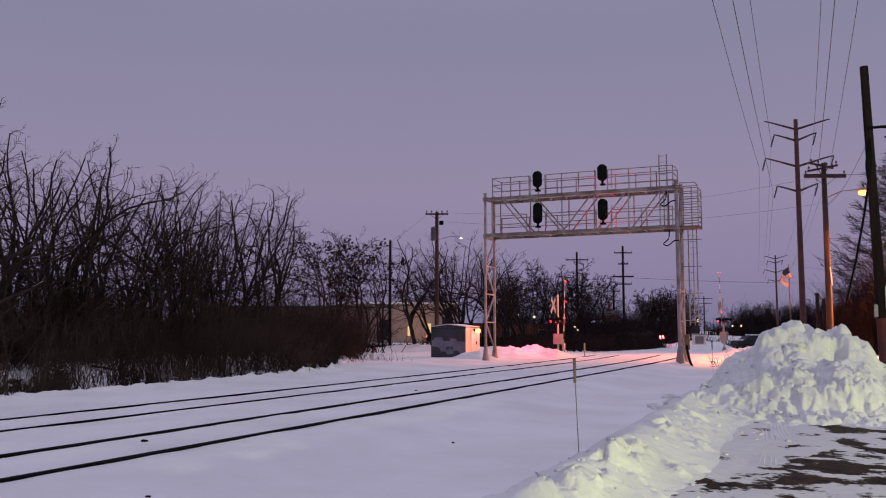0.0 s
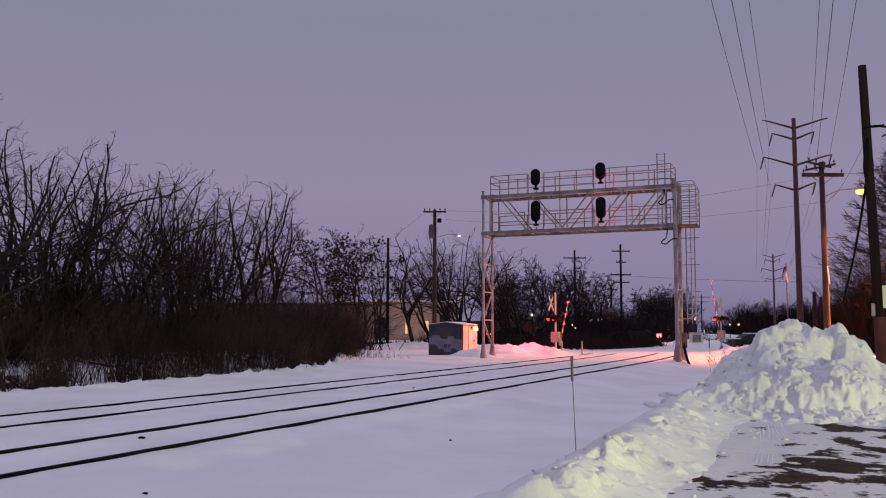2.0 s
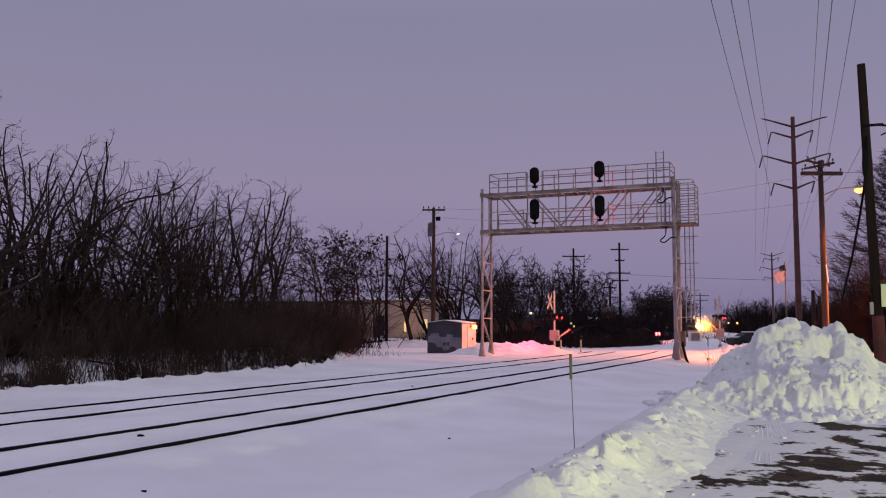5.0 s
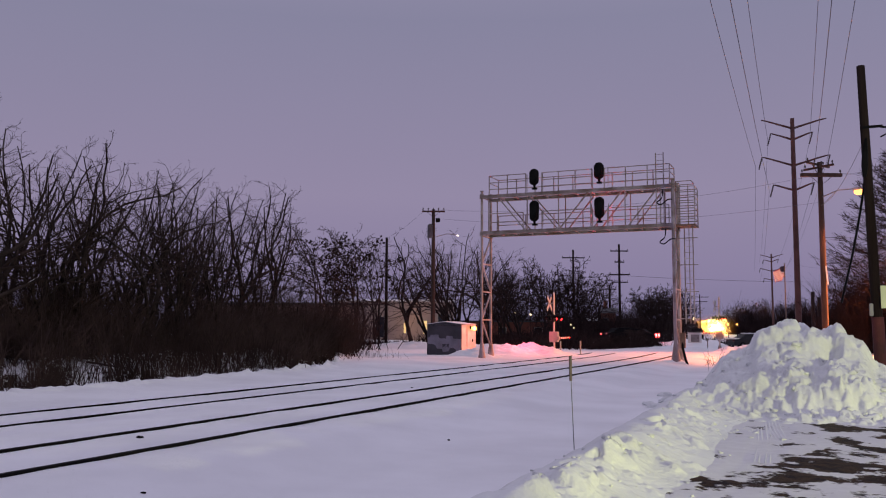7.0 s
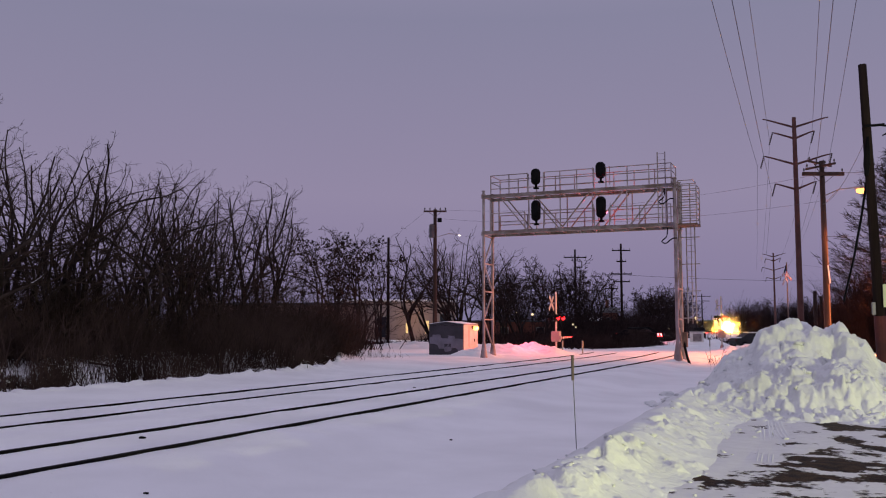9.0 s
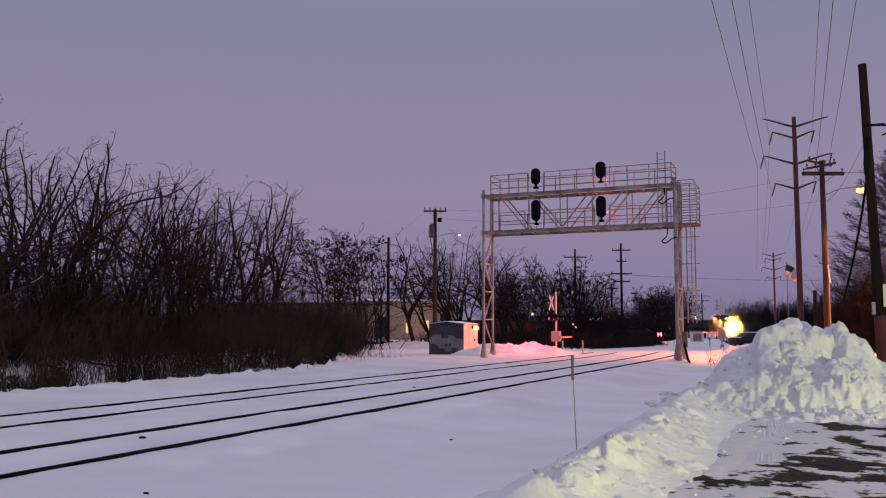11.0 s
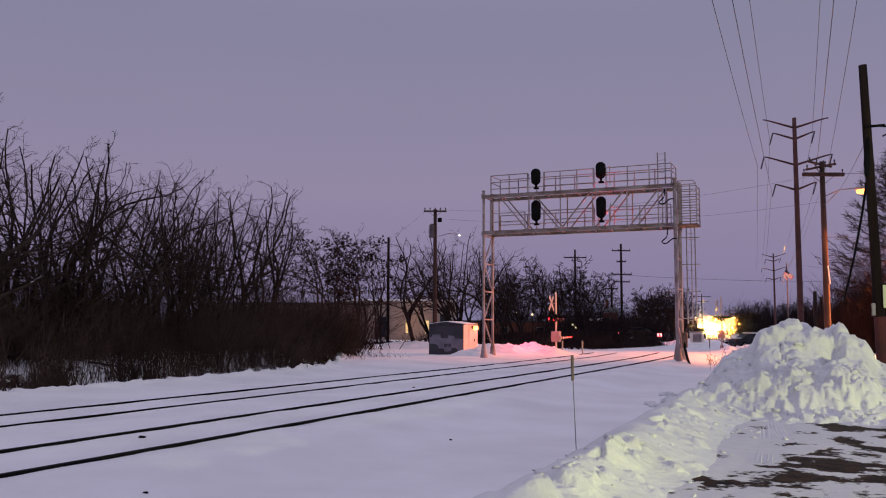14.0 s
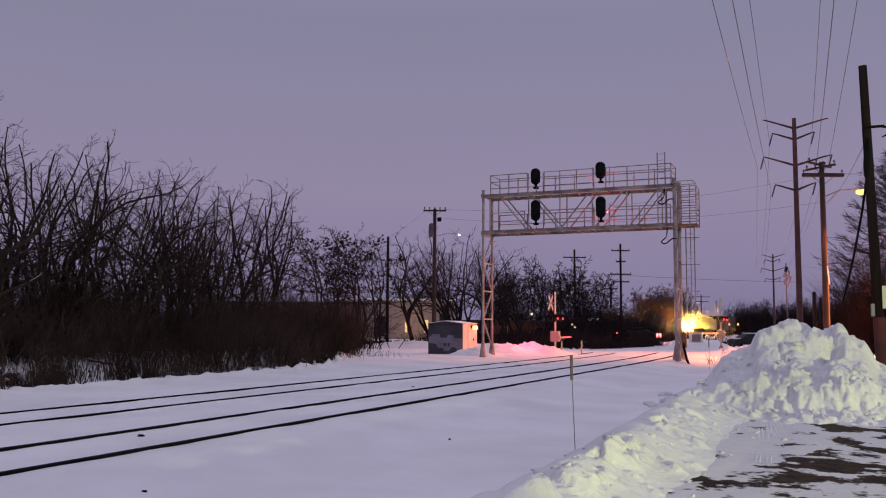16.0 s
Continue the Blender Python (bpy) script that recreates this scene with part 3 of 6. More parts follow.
    rod(bm, (5.42, by - 0.05, 1.75), (5.42, by - 0.05, zb + 0.1), 0.02, n=6)
    part("ladder_guard", bm, STEEL, g)
    for z in (2.0, 3.3, 4.6, 5.9):
        bm = B()
        bar(bm, (5.0, by - 0.2, z), (5.85, by - 0.2, z), 0.06, 0.04)
        bar(bm, (5.0, by - 0.2, z), (L, by, z), 0.05, 0.04)
        part("ladder_bracket", bm, STEEL, g)
    # caged landing beside the leg
    bm = B()
    box(bm, (5.4, 0.1, zb + 0.02), (0.95, 1.2, 0.08))
    part("landing", bm, RUST, g)
    for x, y in ((5.0, -0.45), (5.85, -0.45), (5.85, 0.65), (5.0, 0.65), (5.4, 0.65)):
        bm = B()
        rod(bm, (x, y, zb), (x, y, 8.55 if x < 5.8 else 8.25), 0.028, n=6)
        part("cage_post", bm, STEEL, g)
    for i in range(8):
        z = zb + 0.3 + i * 0.262
        bm = B()
        e = 5.85 if i < 7 else 5.7
        for a, b in (((5.0, -0.45, z), (e, -0.45, z)), ((e, -0.45, z), (e, 0.65, z)), ((e, 0.65, z), (5.0, 0.65, z))):
            rod(bm, a, b, 0.022, n=6)
        part("cage_hoop", bm, STEEL, g)
    # slack cables
    for z0, x0 in ((8.15, 4.35), (6.25, 4.45)):
        V, F = [], []
        pts = [Vector((x0 + 0.1, fy - 0.15, z0)), Vector((x0 + 0.05, fy - 0.2, z0 - 0.4)), Vector((x0 - 0.18, fy - 0.2, z0 - 0.62)), Vector((x0 + 0.02, fy - 0.2, z0 - 0.72)), Vector((x0 + 0.3, fy - 0.12, z0 - 0.5)), Vector((x0 + 0.52, fy - 0.05, z0 - 0.48))]
        sm = [Vector(spline([(i, *p) for i, p in enumerate(pts)], s * 0.25)) for s in range(21)]
        tube(V, F, sm, [0.03] * len(sm), 6)
        raw("cable", V, F, BLACK, g, "slack black cable", True)
    # junction boxes and conduit on the right leg
    bm = B()
    box(bm, (L + 0.32, fy + 0.1, 0.98), (0.22, 0.22, 0.72), None, 0.02)
    part("junction_box", bm, RUST, g, "rusty junction box")
    V, F = [], []
    tube(V, F, [Vector((L + 0.3, fy + 0.1, 1.2)), Vector((L + 0.32, fy, 0.6)), Vector((L + 0.45, fy - 0.1, 0.1)), Vector((L + 0.6, fy - 0.15, -0.3))], [0.06] * 4, 8)
    raw("conduit", V, F, BLACK, g, "black cable conduit", True)
    # signal heads, their backs to the car park
    for x, z in ((-1.98, 9.18), (1.36, 9.27), (-1.98, 7.44), (1.36, 7.44)):
        bm = B()
        r = 0.245
        ring = []
        hh = 0.2 if z > 9 else 0.31
        for i in range(24):
            w = 2 * math.pi * i / 24
            ring.append((r * math.cos(w), r * math.sin(w) * 0.9 + (hh if math.sin(w) >= 0 else -hh)))
        f0 = [bm.verts.new((a, -0.06, b)) for a, b in ring]
        f1 = [bm.verts.new((a * 1.0, 0.0, b)) for a, b in ring]
        f2 = [bm.verts.new((a * 0.72, -0.26, b * 0.82)) for a, b in ring]
        for i in range(24):
            j = (i + 1) % 24
            bm.faces.new((f1[i], f1[j], f0[j], f0[i]))
            bm.faces.new((f0[i], f0[j], f2[j], f2[i]))
        bm.faces.new(f2)
        bm.faces.new(f1[::-1])
        h = part("signal_head", bm, BLACK, g, "black oval colour-light signal head", pose(x, fy - 0.12, z))
        bm = B()
        rod(bm, (0, 0.02, -hh - 0.36), (0, 0.02, -hh - 0.1), 0.05, 0.09, 8)
        box(bm, (0, 0.05, -hh - 0.38), (0.24, 0.2, 0.08))
        part("mount", bm, BLACK, h)
        bm = B()
        for k in ((-0.16, 0.16) if hh < 0.3 else (-0.26, 0, 0.26)):
            rod(bm, (0, 0.0, k), (0, 0.2, k), 0.1, 0.085, 10)
        part("lens_hood", bm, BLACK, h)
        if x > 0:
            bm = B()
            rod(bm, (0, 0.16, -0.16 if hh < 0.3 else -0.26), (0, 0.19, -0.16 if hh < 0.3 else -0.26), 0.08, n=12)
            part("lens", bm, mat("signal_red_glow", (0.5, 0.02, 0.02), emit=(1.0, 0.02, 0.03), power=60), h, "glowing red lens")
        # guard frame round the head
        for s in (-0.42, 0.42):
            bm = B()
            rod(bm, (s, 0.12, -0.75), (s, 0.12, 0.2), 0.018, n=6)
            part("guard_bar", bm, STEEL, h)


signal_bridge()
for x, z, p in ((-9.72, 8.72, 34), (-10.45, 8.72, 22), (-9.72, 7.05, 34), (-10.45, 7.05, 16)):
    lamp("signal_red_light", "POINT", (x, 42.14, z), p, (1.0, 0.05, 0.09), 0.04)


# ---------------------------------------------------------------- equipment hut
def hut():
    g = base("equipment_hut", "small metal railway equipment hut, dark with pale paint patches", "hut", (-19.5, 45.5, -0.12))
    W, D, H = 2.1, 2.1, 1.82
    dark = mat("hut_dark_paint", (0.055, 0.052, 0.066), 0.7, 0.0, 0.25, 5, 0.1, (0.035, 0.033, 0.042))
    pale = mat("hut_pale_paint", (0.21, 0.20, 0.25), 0.7, 0, 0.2, 6, 0.1)
    skin = mat("hut_bare_metal", (0.55, 0.52, 0.50), 0.55, 0.2, 0.15, 4, 0.05)
    bm = B()
    box(bm, (0, 0, H / 2), (W, D, H), None, 0.02)
    part("body", bm, skin, g)
    bm = B()
    box(bm, (0, -D / 2 - 0.012, H / 2), (W - 0.02, 0.024, H - 0.04))
    part("painted_front", bm, dark, g, "dark grey painted metal wall")
    # pale covering paint over the wall, with an uneven outline
    def patch(name, pts, material, off):
        rnd = random.Random(4)
        bm = B()
        q = []
        for k in range(len(pts)):
            a, c = Vector(pts[k]), Vector(pts[(k + 1) % len(pts)])
            for s in range(4):
                p = a.lerp(c, s / 4)
                q.append(bm.verts.new((p.x + rnd.uniform(-0.02, 0.02), -D / 2 - off, (p.y + rnd.uniform(-0.02, 0.02)) * H / 2.05)))
        bm.faces.new(q)
        part(name, bm, material, g, "uneven patch of covering paint")

    patch("paint_patch", ((-1.0, 1.25), (-0.85, 1.28), (-0.8, 1.42), (-0.35, 1.42), (-0.3, 1.2), (0.1, 1.18), (0.15, 1.36), (0.5, 1.36), (0.55, 1.2), (1.02, 1.15), (1.02, 0.45), (0.75, 0.42), (0.6, 0.62), (0.35, 0.6), (0.3, 0.4), (-0.05, 0.36), (-0.15, 0.55), (-0.45, 0.55), (-0.55, 0.8), (-1.0, 0.85)), pale, 0.028)
    patch("paint_patch", ((-0.12, 0.86), (0.1, 0.84), (0.08, 0.62), (0.0, 0.72), (-0.1, 0.6)), dark, 0.032)
    patch("paint_patch", ((0.14, 0.84), (0.3, 0.86), (0.28, 0.62), (0.2, 0.7), (0.14, 0.62)), dark, 0.032)
    bm = B()
    v = [(-W / 2 - 0.08, -D / 2 - 0.08, H), (W / 2 + 0.08, -D / 2 - 0.08, H), (W / 2 + 0.08, D / 2 + 0.08, H), (-W / 2 - 0.08, D / 2 + 0.08, H), (0, -D / 2 - 0.08, H + 0.14), (0, D / 2 + 0.08, H + 0.14)]
    q = [bm.verts.new(p) for p in v]
    for f in ((0, 1, 4), (1, 2, 5, 4), (2, 3, 5), (3, 0, 4, 5), (3, 2, 1, 0)):
        bm.faces.new([q[i] for i in f])
    part("roof", bm, dark, g)
    bm = B()
    for s in (-1, 1):
        box(bm, (s * W / 4, 0, H + 0.105), (W / 2 + 0.04, D + 0.1, 0.035), Matrix.Rotation(s * 0.13, 4, "Y"), 0.012)
    part("roof_snow", bm, SNOW, g, "thin layer of snow")
    bm = B()
    box(bm, (W / 2 + 0.015, 0.1, 0.85), (0.03, 0.85, 1.6), None, 0.01)
    d = part("door", bm, skin, g)
    bm = B()
    box(bm, (W / 2 + 0.05, 0.42, 0.95), (0.04, 0.05, 0.16), None, 0.008)
    part("handle", bm, BLACK, d)
    bm = B()
    box(bm, (W / 2 + 0.09, 0.25, 1.66), (0.18, 0.3, 0.16), None, 0.02)
    w = part("wall_lamp", bm, BLACK, g)
    bm = B()
    box(bm, (W / 2 + 0.2, 0.25, 1.62), (0.09, 0.6, 0.2), None, 0.02)
    part("lamp_glass", bm, LAMP_ORANGE, w, "glowing orange lamp glass")


hut()


# ---------------------------------------------------------------- level crossing
FLASH, ARMS = [], []


def crossing_signal(place, turn, arm_len, sign, off):
    g = base("crossing_signal", "railway crossing signal with crossbuck, red flashers and gate", "crossing signal", place, turn, "crossing signals")
    bm = B()
    rod(bm, (0, 0, -0.3), (0, 0, 3.55), 0.055, n=10)
    rod(bm, (0, 0, 3.55), (0, 0, 3.68), 0.075, 0.03, 10)
    part("mast", bm, mat("mast_aluminium", (0.50, 0.48, 0.45), 0.5, 0.2, 0.12, 6, 0.05), g)
    bm = B()
    rod(bm, (0, 0, -0.4), (0, 0, 0.25), 0.26, 0.09, 10)
    part("mast_base", bm, GREYBOX, g)
    for a in (48, -48):
        bm = B()
        box(bm, (0, 0.26 + 0.025 * (a > 0), 3.0), (0.2, 0.02, 1.2), Matrix.Rotation(radians(a), 4, "Y"), 0.004)
        part("crossbuck_board", bm, mat("weathered_white_board", (0.40, 0.37, 0.35), 0.7), g, "weathered white crossbuck board")
    bm = B()
    rod(bm, (0, 0, 3.0), (0, 0.27, 3.0), 0.03, n=8)
    part("crossbuck_bracket", bm, GREYBOX, g)
    bm = B()
    rod(bm, (-0.55, 0, 2.12), (0.55, 0, 2.12), 0.035, n=8)
    part("flasher_bar", bm, GREYBOX, g)
    for s in (-0.52, 0.52):
        for f in (-1, 1):
            bm = B()
            rod(bm, (0, 0, 0), (0, 0.03 * f, 0), 0.25, n=20)
            rod(bm, (0, -0.1 * f, 0), (0, 0, 0), 0.1, 0.15, 14)
            fl = part("flasher", bm, BLACK, g, "black flasher with round background", pose(s, 0.12 * f, 2.12))
            bm = B()
            for k in range(9):
                a0, a1 = math.pi * (k / 9), math.pi * ((k + 1) / 9)
                v = [bm.verts.new((0.17 * math.cos(a), y, 0.17 * math.sin(a))) for a, y in ((a0, 0.02 * f), (a1, 0.02 * f), (a1, 0.27 * f), (a0, 0.27 * f))]
                bm.faces.new(v)
            part("visor", bm, BLACK, fl)
            # a lamp disc that turns over: one side glows, the other is dark glass
            bm = B()
            rod(bm, (0, 0.0, 0), (0, 0.012, 0), 0.135, n=20)
            bm.faces.ensure_lookup_table()
            disc = part("lamp_disc", bm, LAMP_RED, g, "red flasher lens", pose(s, 0.30 * f, 2.12))
            disc.data.materials.append(LENS_OFF)
            for p in disc.data.polygons:
                p.material_index = 0 if p.normal.y > 0.5 else 1
            FLASH.append((disc, s, f, sign))
    bm = B()
    box(bm, (0.0, -0.28 * 0, 1.02), (0.42, 0.5, 0.62), None, 0.03)
    part("gate_mechanism", bm, GREYBOX, g, "grey gate mechanism box")
    bm = B()
    box(bm, (0, 0, 0), (0.16, 0.1, 0.34), None, 0.02)
    rod(bm, (0, -0.34, 0), (0, 0.3, 0), 0.05, n=10)
    arm = part("gate_arm", bm, GREYBOX, g, "red and white striped gate arm with lamps")
    n = 10
    for i in range(n):
        bm = B()
        a, b = 0.2 + (arm_len - 0.2) * i / n, 0.2 + (arm_len - 0.2) * (i + 1) / n
        w = 0.12 - 0.05 * i / n
        box(bm, (0, off, (a + b) / 2), (w, 0.03, b - a))
        part("stripe", bm, WHITE if i % 2 else mat("faded_red_stripe", (0.30, 0.07, 0.06), 0.6), arm)
    for k in (0.98, 0.64, 0.36):
        bm = B()
        rod(bm, (0, off + 0.05, arm_len * k), (0, off - 0.08, arm_len * k), (0.042 if k > 0.9 else 0.024) * (1 if sign > 0 else 0.7), n=10)
        part("arm_lamp", bm, LAMP_RED, arm, "small glowing red lamp")
    bm = B()
    box(bm, (0, off, -0.4), (0.22, 0.12, 0.4), None, 0.02)
    bar(bm, (0, off, 0), (0, off, -0.6), 0.06)
    part("counterweight", bm, GREYBOX, arm)
    arm.matrix_basis = pose(0, 0, 1.1)
    ARMS.append((arm, sign))
    return g


crossing_signal((-14.92, 50.3, 0.0), 90, 3.7, 1, -0.32)
crossing_signal((-6.98, 64.2, 0.12), 85, 4.5, -1, 0.10)


# ---------------------------------------------------------------- poles and wires
def pole(name, label, place, height, r0, r1, material, category="utility pole", lean=(0, 0)):
    g = base(name, label, category, place)
    V, F = [], []
    n = 7
    pts = [Vector((lean[0] * i / n, lean[1] * i / n, -0.5 + (height + 0.5) * i / n)) for i in range(n + 1)]
    tube(V, F, pts, [r0 + (r1 - r0) * i / n for i in range(n + 1)], 12)
    V += [pts[-1]]
    F += [(len(V) - 1 - 12 + j, len(V) - 1 - 12 + (j + 1) % 12, len(V) - 1) for j in range(12)]
    raw("shaft", V, F, material, g, smooth=True)
    return g


def crossarm(g, z, half, material, turn=0, pins=4, brace=True, y=-0.12, thick=0.11):
    m = Matrix.Rotation(radians(turn), 4, "Z")
    bm = B()
    box(bm, m @ Vector((0, y, z)), (2 * half, thick, thick), m, 0.01)
    c = part("crossarm", bm, material, g)
    for i in range(pins):
        x = -half + 0.08 + (2 * half - 0.16) * i / max(1, pins - 1)
        bm = B()
        p = m @ Vector((x, y, z + thick / 2))
        rod(bm, p, p + Vector((0, 0, 0.1)), 0.02, n=6)
        rod(bm, p + Vector((0, 0, 0.08)), p + Vector((0, 0, 0.2)), 0.055, 0.035, 8)
        part("insulator", bm, PORCELAIN, c)
    if brace:
        for s in (-1, 1):
            bm = B()
            bar(bm, m @ Vector((s * half * 0.55, y, z - 0.05)), m @ Vector((0, y * 0.8, z - half * 0.5)), 0.035, 0.02)
            part("brace", bm, material, c)


def line(name, a, b, sag, r, label="thin dark overhead wire"):
    V, F = [], []
    a, b = Vector(a), Vector(b)
    pts = [a.lerp(b, i / 24) - Vector((0, 0, 4 * sag * (i / 24) * (1 - i / 24))) for i in range(25)]
    tube(V, F, pts, [r] * 25, 5)
    return tagged(raw(name, V, F, WIRE, smooth=True), label, "wire", "overhead wires")


def curved_arm(g, z, tips, material, drop=1.0):
    """A pair of up-swept arms with hanging insulator strings."""
    for s, reach, rise, hang in tips:
        V, F = [], []
        pts = [Vector((s * reach * u, 0.47 * s * reach * u, z + rise * (u ** 1.0) - 0.25 * rise * max(0, u - 0.75) * 4 * (u - 0.75) * 4 * 0.25)) for u in (0, 0.2, 0.4, 0.6, 0.75, 0.9, 1)]
        tube(V, F, pts, [0.10, 0.095, 0.085, 0.075, 0.07, 0.06, 0.05], 8)
        raw("arm", V, F, material, g, smooth=True)
        if hang:
            V, F = [], []
            p = pts[-1]
            q = p + Vector((-s * 0.0 - 0.28, -0.1, -drop))
            n = 12
            tube(V, F, [p.lerp(q, i / n) for i in range(n + 1)], [0.03 if i % 2 else 0.085 for i in range(n + 1)], 8)
            raw("insulator_string", V, F, PORCELAIN, g, smooth=True)


def steel_pylon(place, k, label):
    g = pole("transmission_pole", label, place, 19.9 * k, 0.28 * k, 0.17 * k, PYLON, "transmission pole")
    h = 19.9 * k
    for z, rl, hl, rr, hr, hang in ((h - 0.9 * k, 2.5 * k, 0.75 * k, 2.75 * k, 1.0 * k, False), (h - 1.9 * k, 1.75 * k, 0.55 * k, 1.6 * k, 0.75 * k, True), (h - 4.2 * k, 2.5 * k, 0.75 * k, 2.95 * k, 1.05 * k, True), (h - 6.4 * k, 1.65 * k, 0.5 * k, 1.6 * k, 0.75 * k, True)):
        curved_arm(g, z, ((-1, rl, hl, hang), (1, rr, hr, hang)), PYLON, 1.05 * k)
    return g


steel_pylon((-2.25, 81.1, 0.1), 1.0, "tall rust-brown steel transmission pole with up-swept arms")
steel_pylon((-10.8, 203.2, 0.1), 0.9, "distant steel transmission pole with up-swept arms")
for (x, y, z), sx in (((-5.3, 79.8, 15.7), 0.033), ((-4.25, 80.2, 13.6), 0.033), ((-4.25, 80.2, 17.9), 0.035), ((-0.9, 81.7, 18.0), 0.026), ((-0.9, 81.7, 13.6), 0.027), ((0.4, 82.3, 16.1), 0.024)):
    line("transmission_wire", (x, y, z), (x + sx * 130, y - 130, z + 0.5), 1.6, 0.015)
    line("transmission_wire", (x, y, z), (x - 9.0, y + 122, z * 0.9 + 0.2), 2.0, 0.013)

# wooden distribution pole with the street lamp
wp = pole("utility_pole", "brown wooden utility pole with crossarms and a street lamp", (-0.1, 52.5, 0.1), 10.75, 0.19, 0.13, WOOD)
crossarm(wp, 10.0, 1.15, WOOD, 24, 2, True, -0.14, 0.2)
crossarm(wp, 10.45, 1.0, WOOD, -40, 4, False, -0.1)
crossarm(wp, 10.62, 1.2, WOOD, 62, 4, True, 0.1)
bm = B()
rod(bm, (0, 0, 8.75), (0.85, -0.9, 8.98), 0.03, n=8)
rod(bm, (0.85, -0.9, 8.98), (1.75, -1.7, 8.9), 0.03, n=8)
rod(bm, (0, 0, 8.25), (0.75, -0.8, 8.92), 0.015, n=6)
arm = part("lamp_arm", bm, STEEL, wp)
bm = B()
box(bm, (1.85, -1.8, 8.86), (0.5, 0.5, 0.16), Matrix.Rotation(radians(45), 4, "Z"), 0.05)
head = part("lamp_head", bm, STEEL, arm)
bm = B()
bmesh.ops.create_uvsphere(bm, u_segments=14, v_segments=8, radius=0.19, matrix=Matrix.Translation((1.88, -1.83, 8.70)) @ Matrix.Diagonal((1.4, 1.3, 0.85, 1)))
part("lamp_glass", bm, LAMP_ORANGE, head, "glowing orange lamp glass")
bm = B()
rod(bm, (0.2, -0.1, 3.9), (0.12, -0.12, 4.9), 0.035, n=8)
part("conduit", bm, WHITE, wp, "white cable guard")

# near dark pole at the car park's edge
npole = pole("utility_pole", "dark tarred wooden pole with cable beside the snow pile", (1.32, 26.8, -0.15), 9.1, 0.155, 0.11, DARKWOOD, lean=(-0.22, 0.0))
bm = B()
box(bm, (0.02, -0.15, 7.3), (0.5, 0.06, 0.07), None, 0.01)
rod(bm, (0.2, -0.15, 7.28), (0.75, -0.1, 7.2), 0.03, n=8)
rod(bm, (0.2, -0.12, 7.0), (0.6, -0.1, 7.2), 0.02, n=6)
rod(bm, (0.75, -0.1, 7.2), (4.0, 0.4, 7.3), 0.02, n=6)
part("bracket", bm, BLACK, npole)
V, F = [], []
tube(V, F, [Vector(p) for p in ((-0.16, -0.12, 7.0), (-0.2, -0.14, 6.6), (-0.22, -0.14, 6.2), (-0.24, -0.14, 5.9))], [0.03, 0.08, 0.09, 0.05], 8)
raw("splice_case", V, F, BLACK, npole, "black cable splice case", True)
V, F = [], []
cab = [Vector(p) for p in ((-0.2, -0.14, 6.0), (-0.35, 1.0, 5.0), (-0.55, 3.0, 3.9), (-0.85, 6.0, 2.6))]
tube(V, F, cab, [0.035] * 4, 6)
raw("drop_cable", V, F, BLACK, npole, "black drop cable", True)
bm = B()
box(bm, (0.12, -0.2, 2.55), (0.16, 0.02, 0.62), Matrix.Rotation(0.1, 4, "Z"), 0.004)
part("sign_plate", bm, mat("sign_pale_yellow", (0.62, 0.68, 0.42), 0.5, 0, 0.08, 6, 0.02), npole, "pale yellow-green plate")
bm = B()
box(bm, (-0.2, -0.12, 2.2), (0.1, 0.1, 0.35), None, 0.02)
part("meter_box", bm, GREYBOX, npole, "small grey box")

# sleeve added to the near pole: reddish light on its foot, put into colour
bm = B()
rod(bm, (0, 0, -0.3), (-0.05, 0, 2.0), 0.163, 0.155, 14)
part("reddened_foot", bm, mat("foot_light_red", (0.085, 0.014, 0.013), 0.8, 0, 0.3, 5, 0.2), npole, "added dull red sleeve, reddish light on the pole's foot put into colour")

# poles beyond the crossing
p2 = pole("utility_pole", "reddish wooden utility pole with transformer and lamp arm", (-25.65, 56.45, 0.1), 9.9, 0.17, 0.12, WOOD)
crossarm(p2, 9.75, 0.82, WOOD, 24, 5)
bm = B()
rod(bm, (-0.18, -0.15, 7.85), (-0.18, -0.15, 8.75), 0.2, n=14)
rod(bm, (-0.18, -0.15, 8.75), (-0.18, -0.15, 8.85), 0.2, 0.08, 14)
part("transformer", bm, mat("dull_grey_can", (0.10, 0.09, 0.10), 0.6), p2, "grey pole transformer can")
bm = B()
rod(bm, (0.1, 0, 7.9), (0.9, 0.35, 8.15), 0.025, n=6)
rod(bm, (0.9, 0.35, 8.15), (1.5, 0.6, 8.1), 0.025, n=6)
a2 = part("lamp_arm", bm, STEEL, p2)
bm = B()
bmesh.ops.create_uvsphere(bm, u_segments=12, v_segments=8, radius=0.06, matrix=Matrix.Translation((1.62, 0.66, 8.02)) @ Matrix.Diagonal((1.5, 1, 0.7, 1)))
part("lamp_glass", bm, mat("white_lamp_glow", (1, 0.9, 0.8), emit=(1.0, 0.82, 0.62), power=4), a2, "glowing street-lamp glass")
bm = B()
box(bm, (0.4, -0.1, 9.1), (0.3, 0.16, 0.3), None, 0.03)
part("switch_box", bm, BLACK, p2)
pole("utility_pole", "thin dark wooden pole among bare trees", (-32.4, 62.2, 0.2), 8.6, 0.14, 0.1, DARKWOOD)
